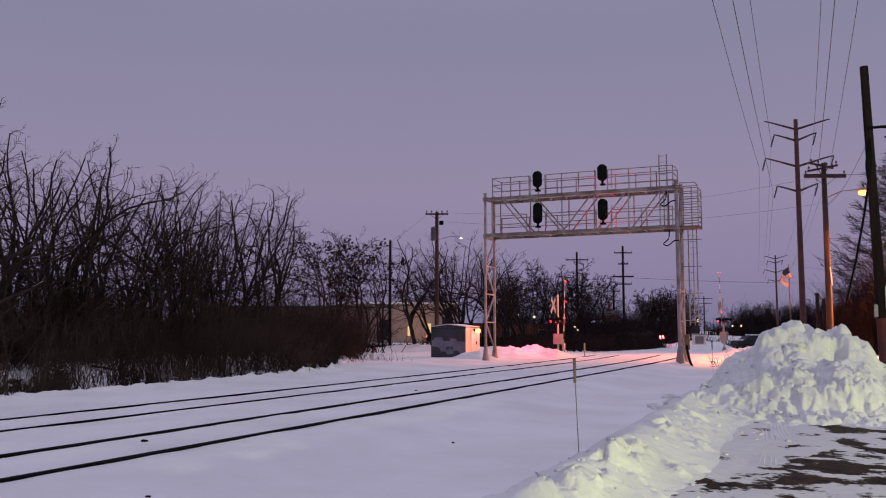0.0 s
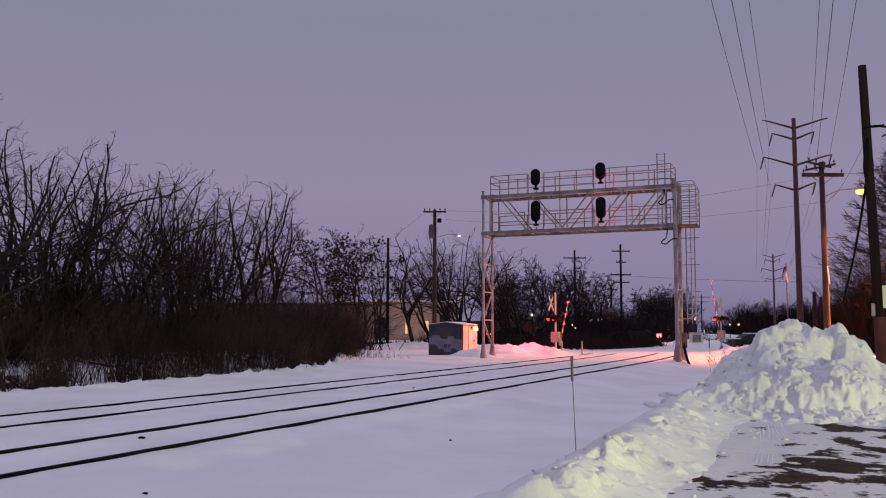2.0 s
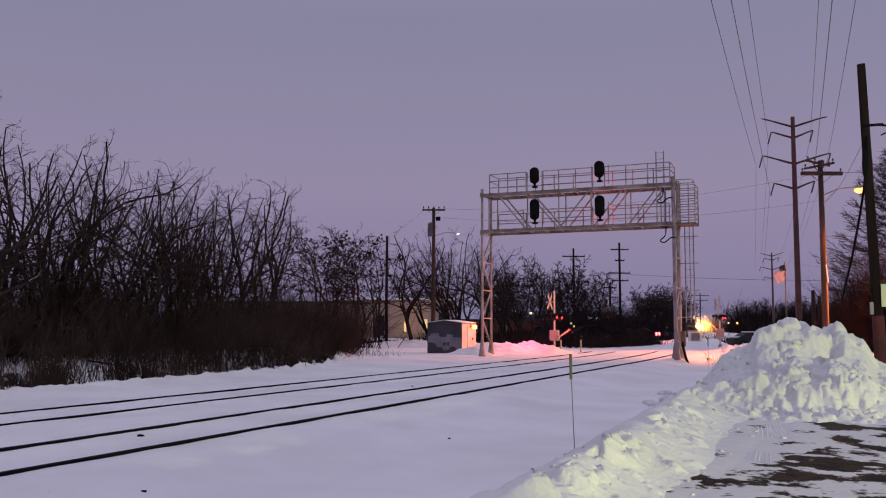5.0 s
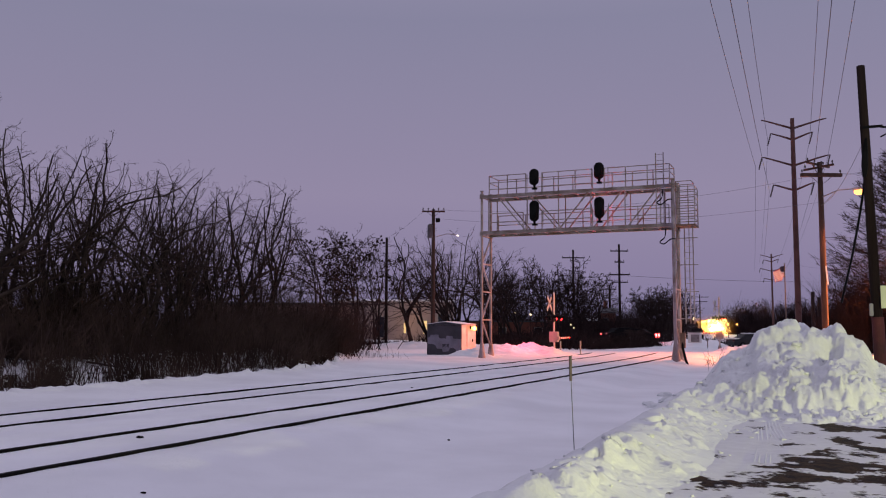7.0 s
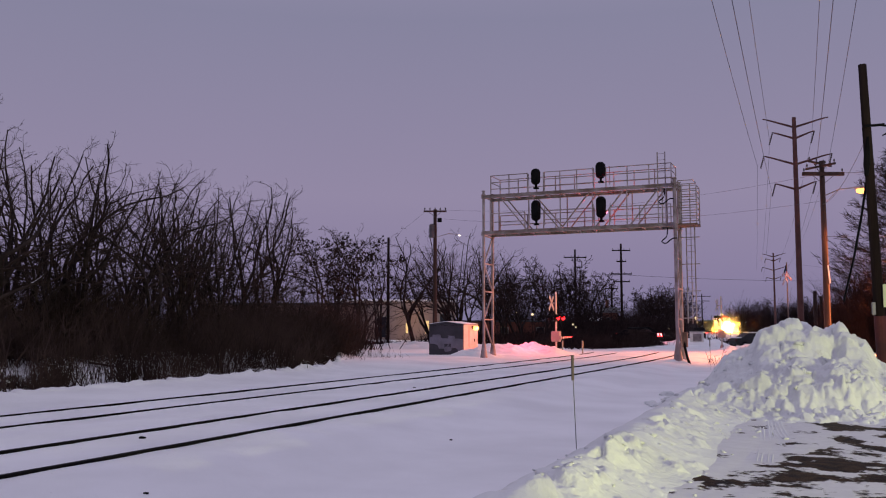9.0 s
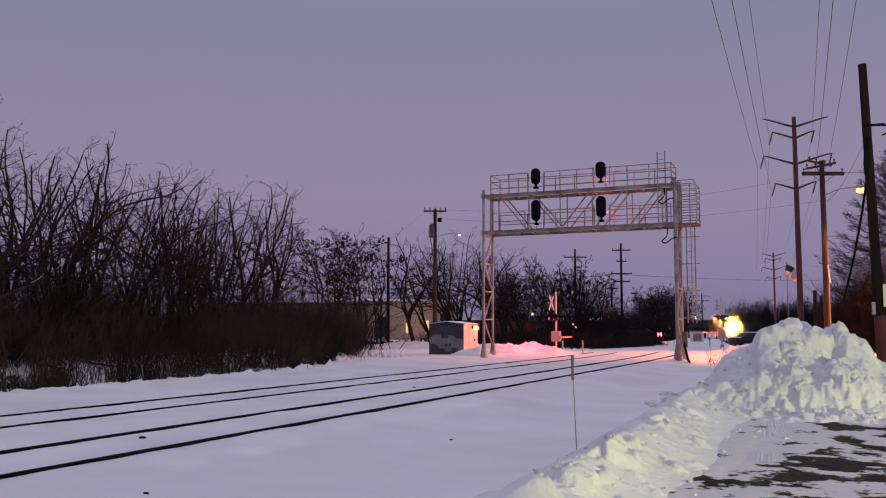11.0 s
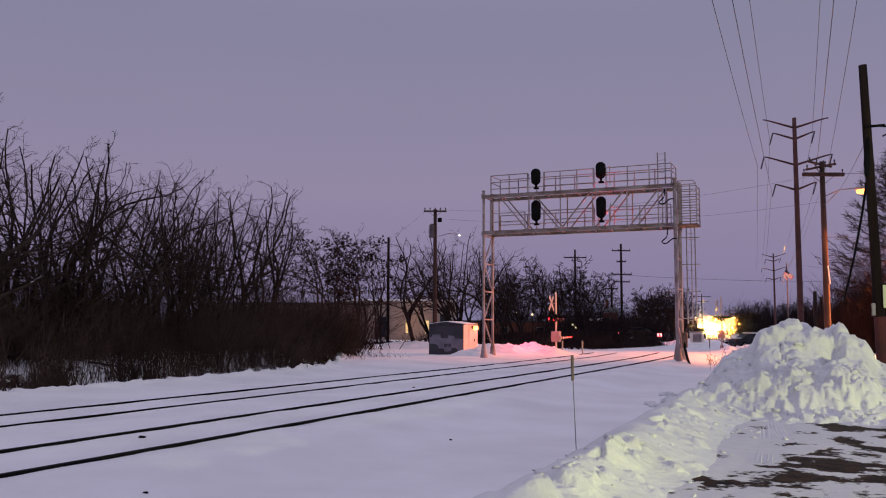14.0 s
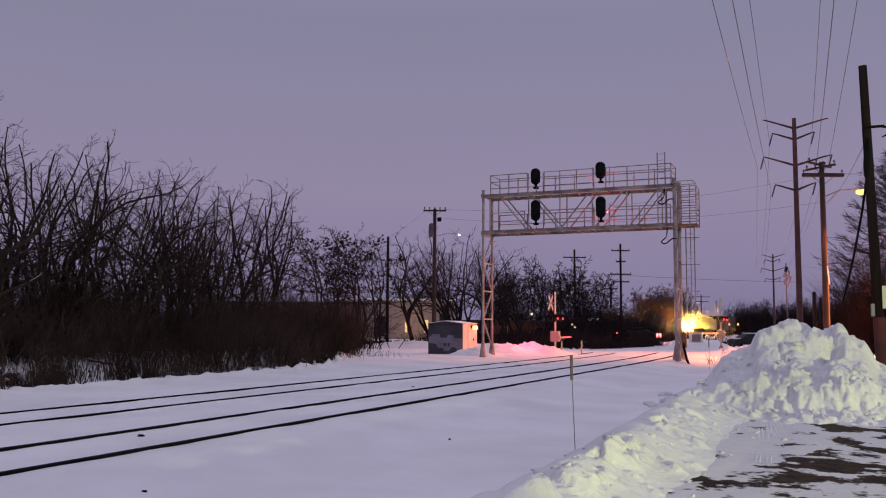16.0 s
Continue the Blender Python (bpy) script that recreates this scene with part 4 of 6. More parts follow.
for x, y, h, arms in ((-34.6, 126.9, 13.2, ((12.0, 1.7),)), (-27.2, 124.7, 13.6, ((12.6, 1.3), (11.0, 0.7), (9.2, 1.5), (8.1, 1.2))), (-34.7, 269.2, 11.8, ((11.0, 2.6), (9.6, 2.2))), (-31.0, 135.0, 8.2, ((7.6, 1.0),))):
    g = pole("utility_pole", "distant wooden utility pole with crossarms", (x, y, 0.1), h, 0.2, 0.14, DARKWOOD)
    for z, half in arms:
        crossarm(g, z, half, DARKWOOD, 24, 4, False, -0.15, 0.16)
for x, y, h in ((-1.0, 75.0, 4.4), (-0.55, 76.0, 4.0)):
    pole("post", "short weathered wooden post", (x, y, 0.1), h, 0.16, 0.14, WOOD, "post")
line("utility_wire", (-25.3, 56.4, 9.95), (0.2, 52.5, 10.2), 0.8, 0.007)
line("utility_wire", (-26.2, 56.2, 9.95), (-32.4, 62.2, 8.75), 0.15, 0.006)
line("utility_wire", (-25.0, 56.6, 9.3), (-0.1, 52.5, 8.6), 0.7, 0.007)
line("utility_wire", (-0.1, 52.4, 8.4), (1.2, 26.8, 7.0), 0.4, 0.008)
line("utility_wire", (-27.2, 124.7, 9.2), (30.0, 140.0, 9.0), 1.0, 0.022)
line("utility_wire", (-27.2, 124.7, 9.2), (-60.0, 112.0, 9.0), 0.6, 0.022)
line("utility_wire", (0.9, 53.0, 10.2), (16.0, 49.0, 10.0), 0.4, 0.014)
line("utility_wire", (0.0, 52.5, 6.6), (14.0, 47.0, 6.4), 0.3, 0.014)


# ---------------------------------------------------------------- trees
def bare_tree(seed, h, spread=1.0, forks=1, side=9, sub=6, twigs=4, fine=0.0065, segs=2):
    """Trunk and crown lists of a leafless tree: low-forking trunks, long rising limbs, side branches, twigs; shared by all copies."""
    r = random.Random(seed)
    TV, TF, CV, CF, tips = [], [], [], [], []

    def stretch(p, d, length, r0, r1, k, wild, rise):
        pts, rads, q, v = [p.copy()], [r0], p.copy(), d.copy()
        bend = Vector((r.gauss(0, 1), r.gauss(0, 1), r.gauss(0, 0.4))) * wild
        for i in range(k):
            if r.random() < 0.4:
                bend = -bend * r.uniform(0.6, 1.2)
            v = (v + bend + Vector((r.gauss(0, 1), r.gauss(0, 1), r.gauss(0, 1))) * wild * 0.4 + Vector((0, 0, rise))).normalized()
            q = q + v * length / k
            pts.append(q.copy())
            rads.append(r0 + (r1 - r0) * ((i + 1) / k) ** 0.8)
        return pts, rads, v

    def along(pts, rads, t):
        f = t * (len(pts) - 1)
        i = min(int(f), len(pts) - 2)
        return pts[i].lerp(pts[i + 1], f - i), rads[i] + (rads[i + 1] - rads[i]) * (f - i), (pts[i + 1] - pts[i]).normalized()

    def offshoot(v, a, turn):
        x = v.orthogonal().normalized()
        x = x * math.cos(turn) + v.cross(x) * math.sin(turn)
        return (v * math.cos(a) + x * math.sin(a)).normalized()

    def branch(p, d, length, rad, lvl):
        if lvl == 3:
            pts, rads, v = stretch(p, d, length, fine, fine * 0.55, segs, 0.12, 0.05)
            tube(CV, CF, pts, rads, 3)
            tips.append(pts[-1])
            return
        end = max(fine, rad * (0.27 if lvl == 0 else 0.4))
        pts, rads, v = stretch(p, d, length, rad, end, (9, 6, 3)[lvl], (0.20, 0.29, 0.28)[lvl], (0.07, 0.045, 0.04)[lvl])
        if lvl == 0:
            tube(TV, TF, pts, rads, 6)
        else:
            tube(CV, CF, pts, rads, 4 if lvl == 1 else 3)
        n = (side, sub, twigs)[lvl]
        turn = r.uniform(0, 6.28)
        for i in range(n):
            t = (0.18, 0.2, 0.25)[lvl] + (0.80, 0.78, 0.74)[lvl] * (i + r.uniform(-0.3, 0.3)) / max(1, n - 1)
            q, w, u = along(pts, rads, min(0.99, max(0.08, t)))
            turn += 2.4 + r.uniform(-0.6, 0.6)
            nd = offshoot(u, r.uniform(0.6, 1.2) * spread, turn)
            if nd.z < -0.1:
                nd.z *= 0.25
                nd.normalize()
            k = (0.46 * (1 - t) + 0.14, 0.40 * (1 - t) + 0.22, 0.4 * (1 - t) + 0.32)[lvl]
            branch(q, nd, length * k * r.uniform(0.7, 1.25), max(fine, w * (0.62, 0.62, 0.6)[lvl]), lvl + 1)

    r0 = h * 0.0175
    for f in range(forks):
        a, t = r.uniform(0, 6.28), (r.uniform(0.0, 0.06) if forks == 1 else r.uniform(0.08, 0.24))
        d = Vector((math.cos(a) * t, math.sin(a) * t, 1)).normalized()
        stem = h * r.uniform(0.16, 0.34)
        pts, rads, v = stretch(Vector((0.14 * math.cos(a) * (forks > 1), 0.14 * math.sin(a) * (forks > 1), -0.25)), d, stem, r0 / forks ** 0.35, r0 * 0.78 / forks ** 0.35, 5, 0.05, 0.02)
        tube(TV, TF, pts, rads, 8)
        n = (4 if r.random() < 0.5 else 3) if forks == 1 else 2
        turn = r.uniform(0, 6.28)
        for i in range(n):
            turn += 6.28 / n + r.uniform(-0.5, 0.5)
            a = r.uniform(0.22, 0.58) * spread * (0.3 if i == 0 else 1)
            branch(pts[-1 - (i % 2)], offshoot(v, a, turn), (h - stem) * r.uniform(0.9, 1.1) * (1 - 0.15 * a), rads[-1] * r.uniform(0.68, 0.92), 0)
    zs = sorted(v.z for v in CV)
    s = h / zs[int(len(zs) * 0.998)]
    return [v * s for v in TV], TF, [v * s for v in CV], CF, [v * s for v in tips]


def leaf_quads(V, F, spots, r, n, size):
    for p in spots:
        for _ in range(n):
            c = p + Vector((r.gauss(0, 0.16), r.gauss(0, 0.16), r.gauss(0, 0.13)))
            a = Vector((r.gauss(0, 1), r.gauss(0, 1), r.gauss(0, 1))).normalized() * size * r.uniform(0.6, 1.2)
            b = a.orthogonal().normalized() * size * 0.6
            s = len(V)
            V += [c - a, c + b, c + a, c - b]
            F.append((s, s + 1, s + 2, s + 3))


TREES = []


def make_tree(name, label, seed, h, spread=1.0, forks=1, side=9, sub=6, twigs=4, fine=0.0065, segs=2, leaves=0):
    TV, TF, CV, CF, tips = bare_tree(seed, h, spread, forks, side, sub, twigs, fine, segs)
    g = base(name, label, "tree", (0, -500, 0))
    raw("trunk", TV, TF, BARK, g, smooth=True)
    raw("crown", CV, CF, TWIG, g)
    if leaves:
        V, F = [], []
        r = random.Random(seed)
        low = [p for p in tips if p.z < h * 0.9]
        leaf_quads(V, F, r.sample(low, int(len(low) * 0.22)), r, leaves, 0.12)
        raw("leaves", V, F, LEAF, g, "withered brown leaves")
    return g


for i, (sp, fk) in enumerate(((1.0, 1), (0.95, 2), (0.9, 1), (1.05, 2), (0.85, 3), (1.1, 1), (0.95, 2), (1.0, 1))):
    TREES.append(make_tree("bare_tree", "leafless dark-branched tree in the thicket beside the track", 111 + i, 8.5, sp, fk, 8 if fk == 1 else 6, 4, 3, 0.0056))
FAR = [make_tree("bare_tree", "leafless tree far beyond the crossing", 131 + i, 8.5, 1.1, 1 + i % 2, 8, 5, 3, 0.02, 1) for i in range(4)]
OAK = make_tree("oak_tree", "small oak with withered brown leaves on its low branches", 141, 8.5, 1.2, 2, 8, 4, 3, 0.013, 1, 6)


def placed(src, x, y, k, turn, label="", tilt=0.0):
    z = hill(x, y) - 0.05 if y < 400 else 0.1
    t = copy_thing(src, pose(x, y, z, 0, tilt, 0) @ pose(0, 0, 0, 0, 0, turn) @ Matrix.Scale(k, 4))
    if label:
        t["label"] = label
    return t


rt = random.Random(7)
# the wood along the far side of the railway: its height along the line, less at its end
for i in range(23):
    y = 21.2 / math.tan(radians(57.5 - 20.6 * (i + rt.uniform(-0.3, 0.3)) / 22))
    k = 1 + (0.0, 0.12, 0.32)[i % 3] * rt.uniform(0.5, 1.2)
    top = spline([(8, 7.4), (17, 7.3), (20, 7.3), (24, 7.0), (26, 6.9), (27.4, 6.7), (28.4, 6.0), (29.5, 5.4), (31.5, 5.2), (36, 5.0)], y)[0]
    hgt = (top - 1.5) * k + 1.5 - hill(-21.2 * k, y * k)
    size, turn, tilt = hgt * rt.uniform(0.9, 1.03) / 8.5, rt.uniform(0, 360), rt.uniform(-4, 4)
    if i not in (2, 5):
        placed(TREES[(i * 3 + i // 8) % 8], -21.2 * k, y * k, size, turn, "", tilt)
# trees round the hut and behind the crossing
for x, y, hgt, src in ((-33, 58, 7.2, 1), (-32, 60, 8.8, 4), (-27.5, 57, 8.3, 5), (-28.5, 63, 8.6, 3), (-25.5, 60, 8.3, 0), (-24, 62, 7.5, 2), (-26.5, 64, 8.2, 4), (-23.5, 65, 6.8, 5), (-22.5, 66.5, 7.4, 1), (-28, 66, 8.8, 0), (-26.4, 62.5, 8.2, 6), (-27.2, 68, 8.6, 6)):
    placed(TREES[src], x, y, hgt * 1.1 / 8.5, rt.uniform(0, 360), "leafless leaning tree by the pale building", rt.uniform(-16, -2))
for x, y, hgt in ((-31.3, 50.5, 8.7), (-29.6, 52.5, 8.6)):
    copy_thing(OAK, pose(x, y, 0.05, 0, 0, rt.uniform(0, 360)) @ Matrix.Scale(hgt / 8.5, 4))
for i in range(14):
    y = 108 + rt.uniform(0, 16)
    u = (i + rt.uniform(-0.3, 0.3)) / 14
    x = (-43.5 + 16.5 * u) * y / 114
    placed(FAR[i % 4], x, y, rt.uniform(9.2, 11.0) / 8.5 * (0.88 if u > 0.93 else 1), rt.uniform(0, 360), "leafless tree beyond the crossing")
for i in range(17):
    placed(FAR[i % 4], -33.5 + i * 0.5, 170 + rt.uniform(-3, 3), (10.4 - 0.3 * abs(i - 8.5)) / 8.5, rt.uniform(0, 360), "leafless tree far down the line")
for i in range(30):
    y = 272 + rt.uniform(0, 20)
    placed(FAR[i % 4], -27 + 1.4 * i, y, rt.uniform(8.5, 11.5) / 8.5, rt.uniform(0, 360), "bare tree in the far wood")
for i in range(12):
    placed(FAR[i % 4], -66 + 2.2 * i, 292 + rt.uniform(-4, 4), rt.uniform(7, 9) / 8.5, rt.uniform(0, 360), "bare tree in the far wood")
for i in range(5):
    placed(FAR[i % 4] if i % 2 else TREES[i % 6], 4.5 + 1.5 * i, 66 + rt.uniform(-2, 3), rt.uniform(6.0, 8.0) / 8.5, rt.uniform(0, 360), "bushy dark bare tree by the road")


def pointed_tree(seed, h, reach):
    """A bare tree with one straight stem, its branches longest at the foot and dense with twigs."""
    r = random.Random(seed)
    TV, TF, CV, CF = [], [], [], []
    stem = [Vector((0.06 * r.gauss(0, 1), 0.06 * r.gauss(0, 1), -0.2 + (h + 0.2) * i / 10)) for i in range(11)]
    tube(TV, TF, stem, [0.17 - 0.0155 * i for i in range(11)], 8)
    for i in range(150):
        t = 0.05 + 0.94 * (i / 149) ** 0.95
        a = i * 2.4 + r.uniform(-0.4, 0.4)
        length = reach * (1 - t) ** 0.75 * r.uniform(0.7, 1.08) + 0.25
        out, p, v = Vector((math.cos(a), math.sin(a), 0)), Vector((0, 0, h * t)), None
        lift = r.uniform(0.15, 0.75)
        pts = [p + out * length * u + Vector((0, 0, length * (lift * u + 0.22 * u * u))) + Vector((r.gauss(0, 1), r.gauss(0, 1), r.gauss(0, 1))) * 0.05 * length * u for u in (0, 0.25, 0.5, 0.75, 1)]
        tube(CV, CF, pts, [0.035, 0.028, 0.021, 0.015, 0.009], 4)
        for k in range(int(5 + length * 3.4)):
            u = r.uniform(0.12, 0.98) * 4
            q = pts[int(u)].lerp(pts[int(u) + 1], u - int(u))
            d = (out * 0.9 + Vector((-out.y, out.x, 0)) * r.choice((-1, 1)) * r.uniform(0.4, 1.1) + Vector((0, 0, r.uniform(0.0, 0.7)))).normalized()
            e = q + d * length * r.uniform(0.12, 0.3)
            tube(CV, CF, [q, e], [0.013, 0.008], 3)
            for _ in range(4):
                o = q.lerp(e, r.uniform(0.3, 1))
                w = o + (d + Vector((r.gauss(0, 0.5), r.gauss(0, 0.5), r.gauss(0.25, 0.4)))).normalized() * r.uniform(0.25, 0.6)
                tube(CV, CF, [o, w], [0.012, 0.008], 3)
    g = base("pointed_tree", "tall cone-shaped bare tree dense with brown twigs", "tree", (4.3, 61.0, hill(4.3, 61.0)))
    raw("trunk", TV, TF, BARK, g, smooth=True)
    raw("crown", CV, CF, TWIG, g)


pointed_tree(5, 12.5, 5.2)
for o in FAR:
    o.location = (-50 - FAR.index(o) * 3, 118.0, 0.05)
for o in [*TREES, OAK]:
    o.location = (-24 - TREES.index(o) * 1.1 if o in TREES else -33.0, 34.0 if o in TREES else 55.5, 0.05)


def brush(name, label, spots, seed, hmin, hmax, stems, spread, thick, material, wide=0.25, forks=3):
    """Dense dry undergrowth: many thin forked stems."""
    r = random.Random(seed)
    V, F = [], []
    for x, y, k in spots:
        if y > 150 and -8.5 < x - track_x(y) < 4.2:
            continue
        z = hill(x, y) - 0.03
        for _ in range(stems):
            p = Vector((x + r.gauss(0, wide), y + r.gauss(0, wide), z))
            h = r.uniform(hmin, hmax) * k
            d = Vector((r.gauss(0, spread), r.gauss(0, spread), 1)).normalized()
            m = p + d * h * 0.5
            e = m + (d + Vector((r.gauss(0, 0.3), r.gauss(0, 0.3), r.gauss(0, 0.1)))) * h * 0.5
            tube(V, F, [p, m, e], [thick, thick * 0.7, thick * 0.3], 3)
            for _ in range(forks):
                q = p.lerp(m, r.uniform(0.4, 1)) if r.random() < 0.4 else m.lerp(e, r.uniform(0, 0.9))
                w = q + (d * 0.5 + Vector((r.gauss(0, 0.6), r.gauss(0, 0.6), r.gauss(0.1, 0.4)))) * h * 0.25
                tube(V, F, [q, w], [thick * 0.5, thick * 0.2], 3)
    ob = raw(name, V, F, material)
    return tagged(ob, label, "undergrowth", kind="stuff")


spots = []
rb = random.Random(3)
for i in range(860):
    y = rb.uniform(11, 48)
    if i % 4 == 0:
        y = rb.uniform(12, 21)
    edge = -20.7 + 1.4 * smoothstep(19, 24.5, y) - 0.4 * noise.noise((y * 0.35, 0, 0)) - 0.6 * smoothstep(29, 35, y) - max(0, y - 40) * 0.75
    edge = min(edge, -0.578 * y)
    spots.append((edge - abs(rb.gauss(0, 1)) * 3.2, y, rb.uniform(0.55, 1.05) * (0.75 + 0.75 * max(0, 0.35 + noise.noise((y * 0.55, 0, 21)))) * (0.72 + 0.28 * smoothstep(13, 20, y) + 0.12 * smoothstep(24, 29, y))))
spots += [(-22.0 - rb.uniform(0, 3.0), rb.uniform(26, 36), rb.uniform(0.6, 0.95)) for i in range(80)]
brush("undergrowth", "dense dark dry brush under the bare trees", spots, 5, 0.8, 3.0, 13, 0.42, 0.0095, BRUSH, 0.5, 5)
clump = [(-23.2 - rb.uniform(0, 1.6), 22.9 + rb.uniform(-2.0, 2.2), rb.uniform(0.75, 1.05)) for i in range(46)]
brush("vine_thicket", "dark tangle of vines hanging between the trunks", clump, 25, 2.2, 3.3, 13, 0.38, 0.014, DARK_BRUSH, 0.4, 6)
spots = [(-19.4 + 1.0 * (1 - smoothstep(19.5, 23.5, y)) - rb.uniform(-0.6, 1.6), y, rb.uniform(0.5, 1)) for y in [12 + 0.22 * i + 0.4 * rb.random() for i in range(120)]]
brush("weed_stalks", "thin dry weed stalks at the wood's snowy edge", spots, 6, 0.2, 0.8, 4, 0.35, 0.005, BRUSH, 0.3)
spots = []
for sx, sy, n in ((-19.2, 14.6, 4), (-19.6, 16.0, 7), (-19.3, 16.6, 6), (-20.3, 17.2, 5), (-19.2, 18.7, 8), (-19.6, 19.3, 5), (-20.2, 20.5, 3), (-19.2, 21.4, 4), (-19.0, 22.3, 7), (-18.7, 23.2, 6), (-18.8, 24.5, 6), (-19.0, 25.6, 7), (-18.9, 27.4, 7), (-18.8, 28.6, 6), (-19.2, 30.4, 6), (-19.6, 32.0, 6), (-20.6, 34.5, 6), (-22.2, 37.0, 6), (-24.2, 41.0, 6)):
    sx += 1.35 * (1 - smoothstep(19.5, 23.5, sy))
    spots += [(sx + rb.gauss(0, 0.2), sy + rb.gauss(0, 0.25), rb.uniform(0.5, 1.0)) for i in range(n)]
brush("edge_shrubs", "clumps of dark dry shrub stems on the snowy edge of the wood", spots, 16, 0.5, 1.35, 8, 0.35, 0.010, BRUSH, 0.16, 4)
spots = []
for i in range(145):
    y = rb.uniform(11.5, 36)
    if noise.noise((y * 0.8, 5, 0)) > -0.25:
        spots.append((verge_x(y) - 0.6 - abs(rb.gauss(0, 1.5)), y + rb.gauss(0, 0.1), rb.uniform(0.55, 1.0)))
young = [(-21.0 - rb.uniform(0, 3.5), rb.uniform(17, 35.5), rb.uniform(0.6, 1.0)) for i in range(70)]
brush("young_trees", "thin dark trunks of young bare trees in the brush", [p for p in young if p[0] < -0.6 * p[1]], 43, 3.0, 5.5, 1, 0.14, 0.034, BARK, 0.2, 9)
brush("ditch_brush", "dark upright brush in the snowy ditch before the wood", spots, 41, 1.0, 2.4, 7, 0.22, 0.012, BRUSH, 0.22, 4)
spots = []
for i in range(64):
    y = (13.5, 15.8, 16.4, 20.4, 22.0, 24.2, 26.4, 28.3, 30.6, 32.5, 34.4)[i % 11] + rb.gauss(0, 0.28)
    spots.append((verge_x(y) - 0.7 - rb.uniform(0, 1.6), y, rb.uniform(0.6, 1.0)))
brush("ditch_weeds", "matted brown weeds sunk in the snowy ditch", spots, 42, 0.25, 0.75, 26, 0.9, 0.007, BRUSH, 0.2, 4)
spots = [(x, 92 + rb.uniform(0, 12), rb.uniform(0.6, 1.0) * (0.35 if -42 < x < -31 else 1) * (0.95 + 0.7 * noise.noise((x * 0.22, 0, 5)))) for x in [rb.uniform(-62, -14) for i in range(200)]]
spots += [(rb.uniform(-28.5, -18), 60 + rb.uniform(0, 4), rb.uniform(0.3, 0.5)) for i in range(60)]
spots += [(rb.uniform(-30, 16), 238 + rb.uniform(0, 8), rb.uniform(1.0, 1.6)) for i in range(120)]
spots += [(-30 + rb.gauss(0, 0.9), 50.5 + rb.gauss(0, 0.6), rb.uniform(0.8, 1.15)) for i in range(14)]
spots += [(rb.uniform(-31, -17.2), 100 + rb.uniform(0, 10), rb.uniform(0.9, 1.3)) for i in range(130)]
spots += [(rb.uniform(-17, -4), 104 + rb.uniform(0, 6), rb.uniform(0.3, 0.45)) for i in range(60)]
spots += [(rb.uniform(-36, -28.5), 61 + rb.uniform(0, 2), rb.uniform(0.1, 0.18)) for i in range(60)]
spots += [(rb.uniform(-27.3, -22.5), 112 + rb.uniform(0, 6), rb.uniform(0.95, 1.3)) for i in range(36)]
brush("far_undergrowth", "dark brush beyond the crossing", spots, 8, 1.5, 3.4, 12, 0.45, 0.03, DARK_BRUSH, 1.1)
hedge = [(rb.uniform(-30, 18), 258 + rb.uniform(0, 8), rb.uniform(0.7, 1.1)) for i in range(230)]
brush("far_hedge", "row of upright bare bushes beyond the level crossing", hedge, 18, 4.5, 9.5, 14, 0.14, 0.045, DARK_BRUSH, 1.0)
spots = [(rb.uniform(-60, 40), 298 + rb.uniform(0, 14), rb.uniform(0.7, 1.0)) for i in range(380)]
low = [(-24.5 + 9.3 * q + rb.gauss(0, 0.3), 64.6 + 55 * max(0, q - 0.78) + rb.uniform(0, 4), rb.uniform(0.6, 1.0)) for q in [rb.random() for i in range(150)]]
low += [(-16.6 + 1.9 * q + rb.gauss(0, 0.25), 66.5 + 13.5 * q + rb.gauss(0, 0.8), rb.uniform(0.7, 1.05)) for q in [rb.random() for i in range(80)]]
brush("roadside_brush", "low dark brush between the crossing and the road", low, 21, 0.6, 1.5, 16, 0.4, 0.016, DARK_BRUSH, 0.6)
backs = [(rb.uniform(-31, -19.5), 68 + rb.uniform(0, 6), rb.uniform(0.6, 1.0)) for i in range(120)]
brush("backyard_thicket", "dark thicket behind the equipment hut", backs, 15, 0.5, 1.7, 9, 0.4, 0.016, DARK_BRUSH, 0.8)
tuft = [(-4.3 + rb.gauss(0, 0.45), 44.5 + rb.gauss(0, 1.0), rb.uniform(0.5, 1.0)) for i in range(12)]
brush("dry_tuft", "small tangle of dry brown weeds sticking out of the snow", tuft, 44, 0.35, 0.95, 7, 0.6, 0.011, BRUSH, 0.18, 4)
thick = [(rb.uniform(1.0, 13), 63 + rb.uniform(0, 7), rb.uniform(0.9, 1.5)) for i in range(200)]
thick += [(x, 60.5 + rb.uniform(0, 3), 0.45 + 0.16 * min(3, max(0, x)) + rb.uniform(-0.1, 0.12)) for x in [rb.uniform(-0.3, 4.4) for i in range(90)]]
brush("roadside_thicket", "dark bare thicket beside the road", thick, 14, 2.0, 5.0, 22, 0.25, 0.016, DARK_BRUSH, 0.7)
woods = [(-57 + 24 * q, 148 + rb.uniform(0, 7), rb.uniform(0.6, 1.0)) for q in [rb.random() for i in range(110)]]
woods += [(rb.uniform(-31, -22), 150 + rb.uniform(0, 6), rb.uniform(0.5, 0.75)) for i in range(45)]
brush("wood_edge", "dark bare brush under the trees beyond the crossing", woods, 31, 3.5, 8.5, 11, 0.16, 0.034, DARK_BRUSH, 0.9, 5)
brush("far_wood", "dark far woodland along the horizon", spots, 9, 3.0, 6.5, 10, 0.35, 0.07, DARK_BRUSH, 1.6)


